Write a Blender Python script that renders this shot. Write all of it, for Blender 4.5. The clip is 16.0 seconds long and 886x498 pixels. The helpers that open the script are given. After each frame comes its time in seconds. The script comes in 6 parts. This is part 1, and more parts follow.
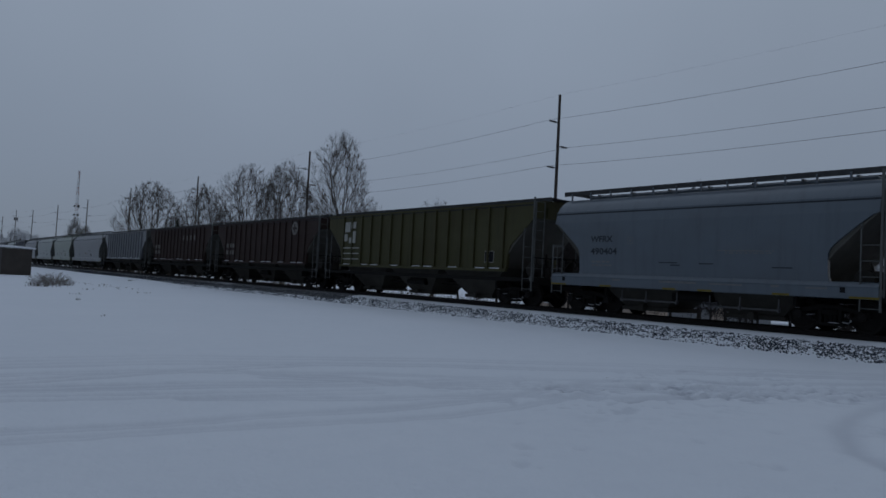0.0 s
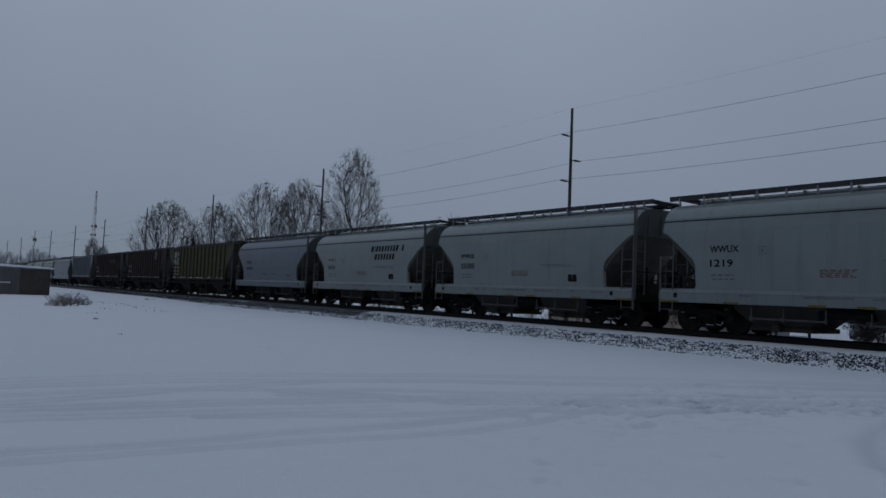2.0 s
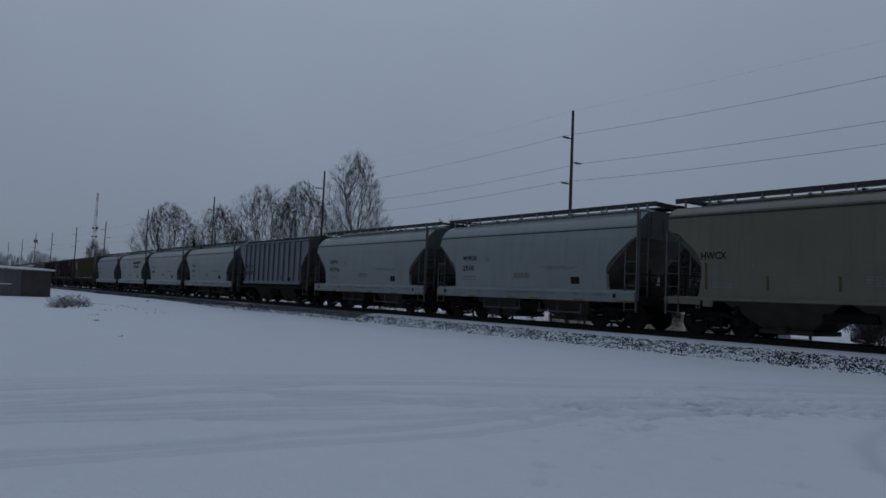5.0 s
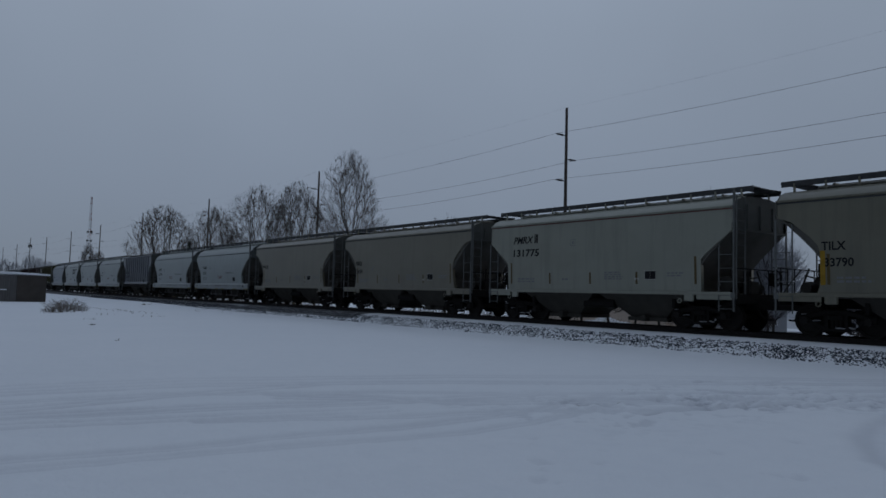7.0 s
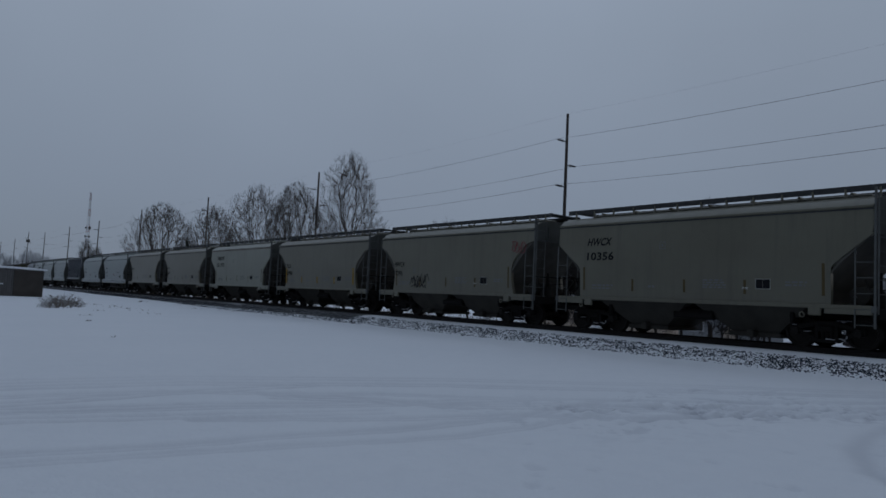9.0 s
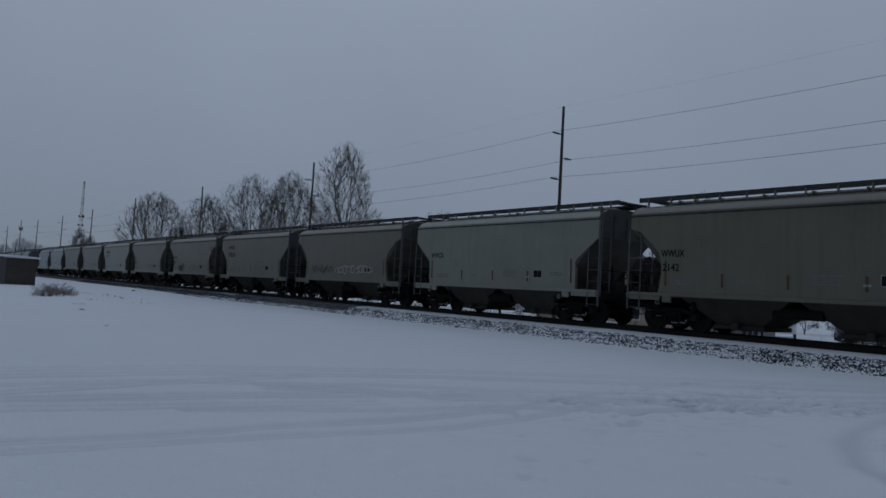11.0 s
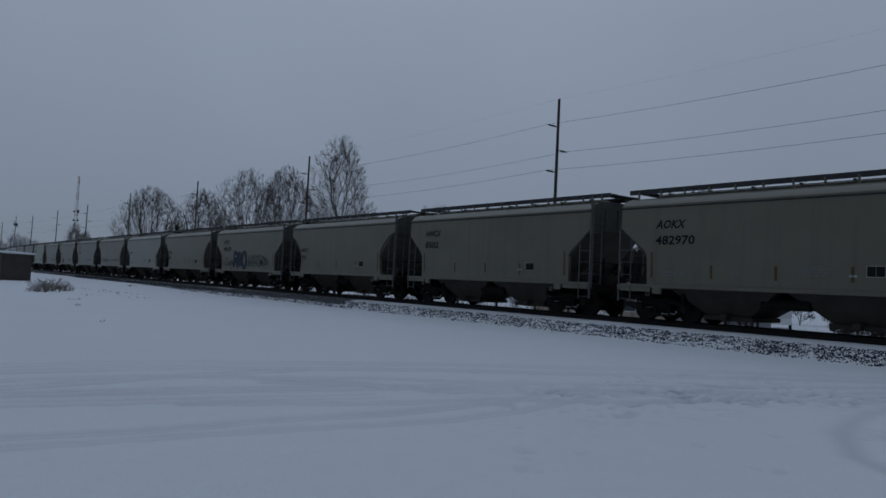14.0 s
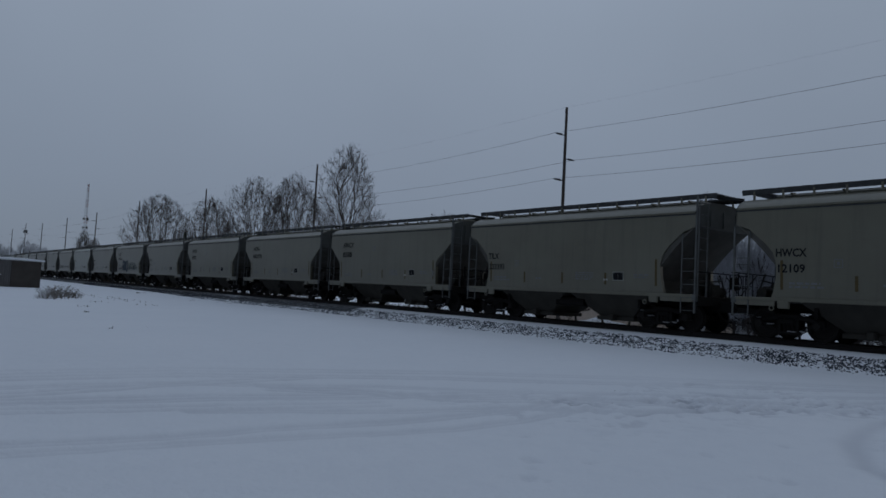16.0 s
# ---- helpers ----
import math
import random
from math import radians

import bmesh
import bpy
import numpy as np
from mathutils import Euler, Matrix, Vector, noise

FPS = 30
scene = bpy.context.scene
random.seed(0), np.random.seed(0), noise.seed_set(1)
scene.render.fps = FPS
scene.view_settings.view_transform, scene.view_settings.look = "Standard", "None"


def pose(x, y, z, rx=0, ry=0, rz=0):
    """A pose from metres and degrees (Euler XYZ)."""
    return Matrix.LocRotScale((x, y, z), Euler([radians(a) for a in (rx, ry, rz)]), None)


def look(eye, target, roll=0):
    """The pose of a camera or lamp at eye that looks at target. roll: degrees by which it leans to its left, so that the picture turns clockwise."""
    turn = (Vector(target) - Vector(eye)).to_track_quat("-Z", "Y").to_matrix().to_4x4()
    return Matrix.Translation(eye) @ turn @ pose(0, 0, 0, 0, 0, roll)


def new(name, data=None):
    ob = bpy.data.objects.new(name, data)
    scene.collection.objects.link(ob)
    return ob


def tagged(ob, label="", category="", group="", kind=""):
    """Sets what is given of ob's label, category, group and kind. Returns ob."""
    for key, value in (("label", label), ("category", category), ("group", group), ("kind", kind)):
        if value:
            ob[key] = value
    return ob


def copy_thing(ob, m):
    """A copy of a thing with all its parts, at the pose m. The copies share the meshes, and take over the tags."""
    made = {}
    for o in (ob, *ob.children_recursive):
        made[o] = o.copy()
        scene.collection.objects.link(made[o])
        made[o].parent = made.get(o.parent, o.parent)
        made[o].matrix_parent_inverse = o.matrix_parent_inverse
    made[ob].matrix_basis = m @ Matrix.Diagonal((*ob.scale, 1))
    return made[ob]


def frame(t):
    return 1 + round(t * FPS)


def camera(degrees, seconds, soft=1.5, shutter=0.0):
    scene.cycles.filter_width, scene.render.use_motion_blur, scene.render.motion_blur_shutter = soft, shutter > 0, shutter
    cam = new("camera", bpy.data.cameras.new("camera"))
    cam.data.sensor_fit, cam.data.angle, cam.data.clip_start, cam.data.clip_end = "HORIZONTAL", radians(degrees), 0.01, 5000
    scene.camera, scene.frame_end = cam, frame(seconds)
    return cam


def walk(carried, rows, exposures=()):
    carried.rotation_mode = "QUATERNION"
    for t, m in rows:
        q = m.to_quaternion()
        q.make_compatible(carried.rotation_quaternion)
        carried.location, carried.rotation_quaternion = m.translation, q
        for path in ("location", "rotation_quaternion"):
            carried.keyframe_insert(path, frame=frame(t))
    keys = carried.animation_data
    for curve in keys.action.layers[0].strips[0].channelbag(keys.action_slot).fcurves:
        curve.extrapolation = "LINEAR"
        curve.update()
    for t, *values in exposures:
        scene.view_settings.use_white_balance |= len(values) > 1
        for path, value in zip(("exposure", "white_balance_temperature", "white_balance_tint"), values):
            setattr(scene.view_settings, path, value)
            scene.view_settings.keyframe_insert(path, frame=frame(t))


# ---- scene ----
# ---- camera ----
cam = camera(62.1, 16.0, soft=1.6)
EYE = (-22.19, 0.0, 1.6)
# seconds, yaw, pitch, roll of the hand-held camera, which stays on one spot
HELD = [(0.0, -37.79, 2.44, -3.00), (0.5, -37.44, 3.16, -3.31), (1.0, -36.95, 3.21, -2.74), (1.5, -36.81, 3.58, -2.73),
        (2.0, -36.65, 3.57, -2.34), (2.5, -36.69, 3.61, -2.90), (3.0, -36.90, 3.33, -3.05), (3.5, -36.86, 3.76, -2.53),
        (4.0, -36.41, 3.68, -3.05), (6.5, -36.93, 3.84, -1.22), (7.0, -36.86, 3.65, -1.52), (7.5, -36.94, 4.09, -1.99),
        (8.0, -37.24, 4.11, -2.68), (8.5, -37.23, 4.21, -2.79), (9.0, -37.07, 3.91, -2.70), (11.5, -37.67, 3.29, -3.33),
        (12.0, -37.53, 3.37, -3.66), (12.5, -37.52, 3.36, -2.87), (13.0, -37.35, 3.13, -2.73), (13.5, -37.53, 3.04, -2.72),
        (14.0, -37.80, 2.78, -2.84), (14.5, -37.41, 2.52, -2.63), (15.0, -36.82, 2.81, -2.84), (15.5, -37.19, 2.96, -3.25),
        (16.0, -37.24, 3.38, -3.00)]
walk(cam, [(t, pose(*EYE, 90 + p, r, y)) for t, y, p, r in HELD], exposures=[(0.0, 0.0), (16.0, 0.0)])

# ---- light: dull overcast winter sky ----
world = bpy.data.worlds.new("overcast_sky")
scene.world = world
world.use_nodes = True
wn, wl = world.node_tree.nodes, world.node_tree.links
wn.clear()
SUN_EL, SUN_ROT = radians(10), radians(125)


def wnode(kind, **props):
    n = wn.new(kind)
    for k, v in props.items():
        n.inputs[k].default_value = v
    return n


w_sky = wn.new("ShaderNodeTexSky")
w_sky.sky_type, w_sky.sun_disc, w_sky.sun_elevation, w_sky.sun_rotation = "NISHITA", False, SUN_EL, SUN_ROT
w_tc = wn.new("ShaderNodeTexCoord")
w_sep = wn.new("ShaderNodeSeparateXYZ")
wl.new(w_tc.outputs["Generated"], w_sep.inputs[0])
w_ramp = wn.new("ShaderNodeValToRGB")          # cloud deck: dimmer and greyer low down
wl.new(w_sep.outputs["Z"], w_ramp.inputs[0])
e = w_ramp.color_ramp.elements
e[0].position, e[0].color = 0.0, (1.50, 1.86, 2.42, 1)
e[1].position, e[1].color = 1.0, (4.10, 4.95, 6.30, 1)
m = w_ramp.color_ramp.elements.new(0.12)
m.color = (1.80, 2.20, 2.88, 1)
m = w_ramp.color_ramp.elements.new(0.34)
m.color = (2.22, 2.68, 3.42, 1)
w_noise = wnode("ShaderNodeTexNoise", Scale=1.6, Detail=4.0, Roughness=0.45)
wl.new(w_tc.outputs["Generated"], w_noise.inputs["Vector"])
w_map = wnode("ShaderNodeMapRange")
for k, v in ((1, 0.3), (2, 0.7), (3, 0.93), (4, 1.07)):
    w_map.inputs[k].default_value = v
wl.new(w_noise.outputs[0], w_map.inputs[0])
w_mul = wn.new("ShaderNodeVectorMath")
w_mul.operation = "SCALE"
wl.new(w_ramp.outputs[0], w_mul.inputs[0])
# the side where the sun goes down, beyond the track, is the brighter one
w_side = wn.new("ShaderNodeVectorMath")
w_side.operation = "DOT_PRODUCT"
w_side.inputs[1].default_value = (0.56, 0.83, 0.0)
wl.new(w_tc.outputs["Generated"], w_side.inputs[0])
w_glow = wnode("ShaderNodeMapRange")
for k, v in ((1, -1.0), (2, 1.0), (3, 0.40), (4, 1.05)):
    w_glow.inputs[k].default_value = v
wl.new(w_side.outputs["Value"], w_glow.inputs[0])
w_both = wn.new("ShaderNodeMath")
w_both.operation = "MULTIPLY"
wl.new(w_map.outputs[0], w_both.inputs[0])
wl.new(w_glow.outputs[0], w_both.inputs[1])
wl.new(w_both.outputs[0], w_mul.inputs["Scale"])
w_mix = wn.new("ShaderNodeMix")
w_mix.data_type = "RGBA"
w_mix.inputs[0].default_value = 0.97
wl.new(w_sky.outputs[0], w_mix.inputs[6])
wl.new(w_mul.outputs[0], w_mix.inputs[7])
w_bg = wnode("ShaderNodeBackground", Strength=0.106)
wl.new(w_mix.outputs[2], w_bg.inputs[0])
w_out = wn.new("ShaderNodeOutputWorld")
wl.new(w_bg.outputs[0], w_out.inputs[0])
sun = new("sun", bpy.data.lights.new("sun", "SUN"))
sun.data.energy, sun.data.angle, sun.data.color = 0.06, radians(40), (1.0, 0.96, 0.9)
sun.matrix_world = look((60, -42, 16), (0, 0, 0))

# ---- materials ----


class Mat:
    """A node material with a principled shader and short ways to add nodes."""

    def __init__(self, name, color=(0.5, 0.5, 0.5), rough=0.7, metal=0.0, spec=0.4):
        self.m = bpy.data.materials.new(name)
        self.m.use_nodes = True
        self.n, self.l = self.m.node_tree.nodes, self.m.node_tree.links
        self.b = self.n["Principled BSDF"]
        self.b.inputs["Base Color"].default_value = (*color, 1)
        self.b.inputs["Roughness"].default_value = rough
        self.b.inputs["Metallic"].default_value = metal
        self.b.inputs["Specular IOR Level"].default_value = spec
        self.tc = self.n.new("ShaderNodeTexCoord")
        self.color = None

    def noise(self, scale, stretch=(1, 1, 1), detail=5.0, rough=0.55, space="Object", seed=False):
        mp = self.n.new("ShaderNodeMapping")
        mp.inputs["Scale"].default_value = stretch
        self.l.new(self.tc.outputs[space], mp.inputs[0])
        t = self.n.new("ShaderNodeTexNoise")
        t.inputs["Scale"].default_value, t.inputs["Detail"].default_value = scale, detail
        t.inputs["Roughness"].default_value = rough
        if seed:
            info, add = self.n.new("ShaderNodeObjectInfo"), self.n.new("ShaderNodeVectorMath")
            mul = self.n.new("ShaderNodeMath")
            mul.operation = "MULTIPLY"
            mul.inputs[1].default_value = 37.0
            self.l.new(info.outputs["Random"], mul.inputs[0])
            self.l.new(mp.outputs[0], add.inputs[0])
            self.l.new(mul.outputs[0], add.inputs[1])
            self.l.new(add.outputs[0], t.inputs["Vector"])
        else:
            self.l.new(mp.outputs[0], t.inputs["Vector"])
        return t.outputs[0]

    def step(self, value, lo, hi, a=0.0, b=1.0):
        r = self.n.new("ShaderNodeMapRange")
        self.l.new(value, r.inputs[0])
        for k, v in ((1, lo), (2, hi), (3, a), (4, b)):
            r.inputs[k].default_value = v
        return r.outputs[0]

    def over(self, fac, color):
        """Lays a colour over what is there, by a factor socket."""
        mx = self.n.new("ShaderNodeMix")
        mx.data_type = "RGBA"
        self.l.new(fac, mx.inputs[0])
        if self.color is None:
            mx.inputs[6].default_value = self.b.inputs["Base Color"].default_value
        else:
            self.l.new(self.color, mx.inputs[6])
        mx.inputs[7].default_value = (*color, 1)
        self.color = mx.outputs[2]
        self.l.new(self.color, self.b.inputs["Base Color"])
        return self

    def bump(self, value, strength=0.3, dist=0.02):
        bp = self.n.new("ShaderNodeBump")
        bp.inputs["Strength"].default_value, bp.inputs["Distance"].default_value = strength, dist
        self.l.new(value, bp.inputs["Height"])
        if self.b.inputs["Normal"].is_linked:
            self.l.new(self.b.inputs["Normal"].links[0].from_socket, bp.inputs["Normal"])
        self.l.new(bp.outputs[0], self.b.inputs["Normal"])
        return self


def car_paint(name, color, grime=0.5, rust=0.3, rough=0.36, spec=0.62):
    """Weathered railcar paint: broad fading, vertical streaks of grime, small rust spots."""
    a = Mat(name, color, rough, 0, spec)
    fade = a.noise(0.7, (1, 0.5, 1), seed=True)
    a.over(a.step(fade, 0.3, 0.75, 0, 0.35), tuple(min(1, c * 1.2 + 0.03) for c in color))
    streak = a.noise(2.2, (1, 1.6, 0.12), 6, 0.65, seed=True)
    a.over(a.step(streak, 0.5, 0.82, 0, grime), tuple(c * 0.42 for c in color))
    soil = a.noise(0.45, (1, 0.7, 1.3), 6, 0.6, seed=True)
    a.over(a.step(soil, 0.48, 0.8, 0, grime * 0.8), (color[0] * 0.55 + 0.01, color[1] * 0.52, color[2] * 0.48))
    spots = a.noise(9, (1, 1, 0.6), 4, 0.7, seed=True)
    a.over(a.step(spots, 0.68, 0.76, 0, rust), (0.13, 0.07, 0.045))
    a.bump(a.noise(1.1, (1, 1, 1), 3), 0.25, 0.03)
    return a.m


def plain(name, color, rough=0.7, metal=0.0, var=0.3, scale=3.0):
    a = Mat(name, color, rough, metal, 0.12)
    a.over(a.step(a.noise(scale, seed=True), 0.35, 0.7, 0, var), tuple(c * 0.5 for c in color))
    a.bump(a.noise(scale * 8), 0.2, 0.01)
    return a.m


SNOW = Mat("snow", (0.80, 0.82, 0.86), 0.75, 0, 0.25)
SNOW.over(SNOW.step(SNOW.noise(0.22, (1, 1, 1), 5), 0.35, 0.7, 0, 0.3), (0.72, 0.75, 0.80))
SNOW.over(SNOW.step(SNOW.noise(2.4, (1, 1, 1), 6, 0.65), 0.45, 0.8, 0, 0.22), (0.66, 0.69, 0.75))
pk = SNOW.n.new("ShaderNodeAttribute")
pk.attribute_name = "packed"
# darker colour for packed snow, and for the shade of ruts and hollows
SNOW.over(SNOW.step(pk.outputs["Fac"], 0, 1, 0, 0.95), (0.45, 0.465, 0.52))
SNOW.bump(SNOW.noise(1.3, (1, 1, 1), 6, 0.6), 0.25, 0.15)
SNOW.bump(SNOW.noise(5.5, (1, 1, 1), 5, 0.6), 0.3, 0.06)
SNOW.bump(SNOW.noise(14, (1, 1, 1), 5, 0.6), 0.7, 0.03)
SNOW = SNOW.m
b = Mat("dark_ballast", (0.045, 0.045, 0.048), 0.95)
b.over(b.step(b.noise(1.5, (1, 1, 1), 6, 0.7), 0.6, 0.7), (0.55, 0.57, 0.6))
b.bump(b.noise(14, (1, 1, 1), 4, 0.7), 0.8, 0.05)
DARK_BALLAST = b.m
b = Mat("bare_ballast", (0.06, 0.062, 0.068), 0.95)
b.over(b.step(b.noise(0.5, (1, 0.25, 1), 6, 0.7), 0.58, 0.7), (0.62, 0.64, 0.68))
b.over(b.step(b.noise(7, (1, 1, 1), 4, 0.7), 0.55, 0.65), (0.6, 0.62, 0.66))
b.bump(b.noise(12, (1, 1, 1), 4, 0.7), 0.8, 0.05)
BARE_BALLAST = b.m
STONE = plain("ballast_stone", (0.052, 0.062, 0.08), 0.95, 0, 0.5, 5)
RAIL = plain("rusty_rail_steel", (0.028, 0.025, 0.025), 0.7, 0.2, 0.4, 6)
TIE = plain("creosoted_tie", (0.035, 0.03, 0.027), 0.9, 0, 0.5, 5)
UNDER = plain("grimy_running_gear", (0.014, 0.013, 0.0125), 0.85, 0.1, 0.5, 4)
GEAR = plain("grimy_brake_gear", (0.045, 0.042, 0.038), 0.8, 0.1, 0.6, 4)
WHEEL = plain("wheel_steel", (0.02, 0.018, 0.017), 0.7, 0.2, 0.4, 5)
# hopper sheets, darker than the body paint above them
HOPPER = plain("dark_hopper_sheet", (0.05, 0.047, 0.041), 0.8, 0, 0.6, 1.6)
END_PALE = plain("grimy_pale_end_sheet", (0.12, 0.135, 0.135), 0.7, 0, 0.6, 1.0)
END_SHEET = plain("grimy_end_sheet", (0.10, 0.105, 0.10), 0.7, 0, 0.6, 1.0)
DIRTY_SNOW = plain("dirty_snow", (0.34, 0.35, 0.37), 0.9, 0, 0.5, 9)
PIPE = plain("snow_dusted_pipe", (0.13, 0.13, 0.135), 0.7, 0.1, 0.6, 5)
# slope sheets: grime and the recess's shade together in one dark colour
SLOPE = plain("shaded_grimy_slope_sheet", (0.10, 0.096, 0.086), 0.8, 0, 0.6, 1.2)
GRATING = plain("galvanised_walkway", (0.06, 0.062, 0.065), 0.7, 0.2, 0.5, 4)
LADDER = plain("ladder_steel", (0.115, 0.12, 0.118), 0.6, 0.1, 0.5, 3)
# worn lettering and scuffs, and the painted shadow line under the roof edge
SOFT_INK = plain("weathered_lettering_and_seam_shade", (0.045, 0.05, 0.058), 0.85, 0, 0.4, 6)
INK = plain("black_lettering", (0.014, 0.014, 0.016), 0.85, 0, 0.25, 6)
RED_INK = plain("faded_red_lettering", (0.17, 0.085, 0.085), 0.7, 0, 0.4, 6)
RED_SEAM = plain("faded_red_roof_seam", (0.12, 0.05, 0.045), 0.7, 0, 0.4, 6)
GREY_INK = plain("worn_grey_stencil", (0.17, 0.175, 0.18), 0.7, 0, 0.4, 8)
FADED_INK = plain("faded_car_marks", (0.17, 0.16, 0.15), 0.7, 0, 0.5, 5)
WHITE_INK = plain("dull_white_lettering", (0.36, 0.36, 0.33), 0.7, 0, 0.5, 5)
YELLOW = plain("yellow_reflector", (0.095, 0.07, 0.032), 0.5, 0, 0.5, 6)
SILL_YELLOW = plain("yellow_sill_mark", (0.18, 0.14, 0.03), 0.5, 0, 0.5, 6)
RUST = plain("rust_stain", (0.075, 0.05, 0.035), 0.85, 0, 0.6, 5)
BRIGHT_YELLOW = plain("fresh_yellow_reflector", (0.27, 0.165, 0.02), 0.5, 0, 0.5, 6)
BLUE_SPRAY = plain("blue_spray_paint", (0.024, 0.037, 0.057), 0.6, 0, 0.35, 3)
TEAL_SPRAY = plain("teal_spray_paint", (0.052, 0.078, 0.08), 0.6, 0, 0.5, 3)
DARK_SPRAY = plain("dark_spray_paint", (0.035, 0.033, 0.034), 0.6, 0, 0.4, 3)
RED_SPRAY = plain("red_spray_paint", (0.20, 0.055, 0.06), 0.6, 0, 0.4, 3)
POLE_WOOD = plain("weathered_pole_wood", (0.075, 0.065, 0.06), 0.9, 0, 0.4, 2)
WIRE = plain("conductor_wire", (0.05, 0.05, 0.055), 0.6, 0.3, 0.1, 2)
INSULATOR = plain("dark_insulator", (0.05, 0.05, 0.055), 0.5, 0, 0.2, 4)
BARK = plain("winter_bark", (0.055, 0.047, 0.043), 0.95, 0, 0.45, 3)
TWIG = plain("bare_twigs", (0.06, 0.052, 0.05), 0.95, 0, 0.35, 2)
# frost on the nearer trees; the same pale colour paints haze on far bushes
FROST_HAZE = plain("frost_and_haze_twigs", (0.27, 0.28, 0.31), 0.95, 0, 0.6, 2)
DRY_GRASS = plain("dead_weeds", (0.10, 0.082, 0.062), 0.95, 0, 0.5, 3)
PALE_BRUSH = plain("pale_dead_brush", (0.19, 0.17, 0.155), 0.95, 0, 0.5, 3)
CONIFER = plain("conifer_needles", (0.035, 0.045, 0.036), 0.95, 0, 0.5, 3)
SHED_WALL = plain("dull_shed_siding", (0.15, 0.145, 0.145), 0.85, 0, 0.5, 0.9)
SHED_DARK = plain("dark_shed_siding", (0.085, 0.075, 0.068), 0.85, 0, 0.5, 0.9)
TOWER_RED = plain("tower_red_paint", (0.20, 0.10, 0.09), 0.6, 0, 0.3, 1)
TOWER_WHITE = plain("tower_white_paint", (0.35, 0.35, 0.36), 0.6, 0, 0.3, 1)
TAN_WALL = plain("tan_stucco", (0.52, 0.43, 0.36), 0.9, 0, 0.3, 1)
GREY_WALL = plain("grey_siding", (0.35, 0.36, 0.38), 0.9, 0, 0.3, 1)
WHITE_METAL = plain("white_vehicle_paint", (0.72, 0.73, 0.75), 0.35, 0, 0.15, 1)
SILVER_METAL = plain("silver_vehicle_paint", (0.38, 0.39, 0.41), 0.35, 0.3, 0.15, 1)
DARK_METAL = plain("dark_vehicle_paint", (0.05, 0.055, 0.07), 0.35, 0, 0.2, 1)
RUBBER = plain("tyre_rubber", (0.025, 0.025, 0.027), 0.9, 0, 0.3, 5)
GLASS = Mat("dark_window_glass", (0.03, 0.035, 0.04), 0.08, 0, 0.8).m

PAINT = {
    "blue": car_paint("slate_blue_car_paint", (0.074, 0.097, 0.122), 0.5, 0.15),
    "pale": car_paint("pale_grey_car_paint", (0.176, 0.204, 0.201), 0.4, 0.2),
    "grey": car_paint("mid_grey_car_paint", (0.094, 0.103, 0.121), 0.5, 0.3),
    "stone": car_paint("stone_grey_car_paint", (0.104, 0.099, 0.068), 0.5, 0.25),
    "light_stone": car_paint("light_stone_car_paint", (0.178, 0.184, 0.148), 0.45, 0.22),
    "tan": car_paint("dirty_tan_car_paint", (0.106, 0.098, 0.067), 0.5, 0.3),
    "green": car_paint("olive_green_car_paint", (0.045, 0.043, 0.014), 0.7, 0.4, 0.65, 0.25),
    "brown": car_paint("mineral_brown_car_paint", (0.032, 0.019, 0.016), 0.6, 0.3, 0.75, 0.2),
    "sill": car_paint("soiled_grey_sill_paint", (0.15, 0.172, 0.175), 0.6, 0.3),
    "sage": car_paint("sage_green_car_paint", (0.14, 0.17, 0.135), 0.4, 0.2),
}

# ---- mesh helpers ----


def part(name, bm, material, parent=None, label=""):
    """Links a bmesh as one mesh object, under a thing or a part if given."""
    me = bpy.data.meshes.new(name)
    bm.to_mesh(me)
    bm.free()
    return put(name, me, material, parent, label)


def put(name, me, material, parent=None, label=""):
    ob = new(name, me)
    if material is not None and not me.materials:
        me.materials.append(material)
    if parent is not None:
        ob.parent = parent
    if label:
        tagged(ob, label)
    return ob


def smooth(ob, angle=35):
    for f in ob.data.polygons:
        f.use_smooth = True
    ob.data.set_sharp_from_angle(angle=radians(angle))
    return ob


def box(bm, c, s, m=None, bevel=0.0):
    r = bmesh.ops.create_cube(bm, size=1.0, matrix=Matrix.Translation(c) @ (m or Matrix()) @ Matrix.Diagonal((*s, 1)))
    if bevel:
        es = {e for v in r["verts"] for e in v.link_edges}
        bmesh.ops.bevel(bm, geom=list(es), offset=bevel, segments=1, affect="EDGES")


def tube(bm, p0, p1, r0, r1=None, sides=6):
    p0, p1 = Vector(p0), Vector(p1)
    d = p1 - p0
    q = d.to_track_quat("Z", "Y").to_matrix().to_4x4()
    bmesh.ops.create_cone(bm, cap_ends=True, segments=sides, radius1=r0, radius2=r0 if r1 is None else r1, depth=d.length,
                          matrix=Matrix.Translation((p0 + p1) / 2) @ q)


def hexa(bm, top, bottom):
    """A solid between two quads of four corners each."""
    t, b = [bm.verts.new(p) for p in top], [bm.verts.new(p) for p in bottom]
    bm.faces.new(t)
    bm.faces.new(b[::-1])
    for i in range(4):
        j = (i + 1) % 4
        bm.faces.new((t[j], t[i], b[i], b[j]))


def fixed(bm):
    bmesh.ops.recalc_face_normals(bm, faces=bm.faces)
    return bm


def thing(name, label, category, group="", kind="", at=None):
    ob = new(name)
    ob.empty_display_size = 0.3
    tagged(ob, label, category, group, kind)
    if at is not None:
        ob.matrix_basis = at
    return ob


# ---- the line of the track: straight past the camera, then a long gentle bend ----
RAIL_Z = 0.732
BEND_A, BEND_B, BEND_K = 50.0, 160.0, 0.000296


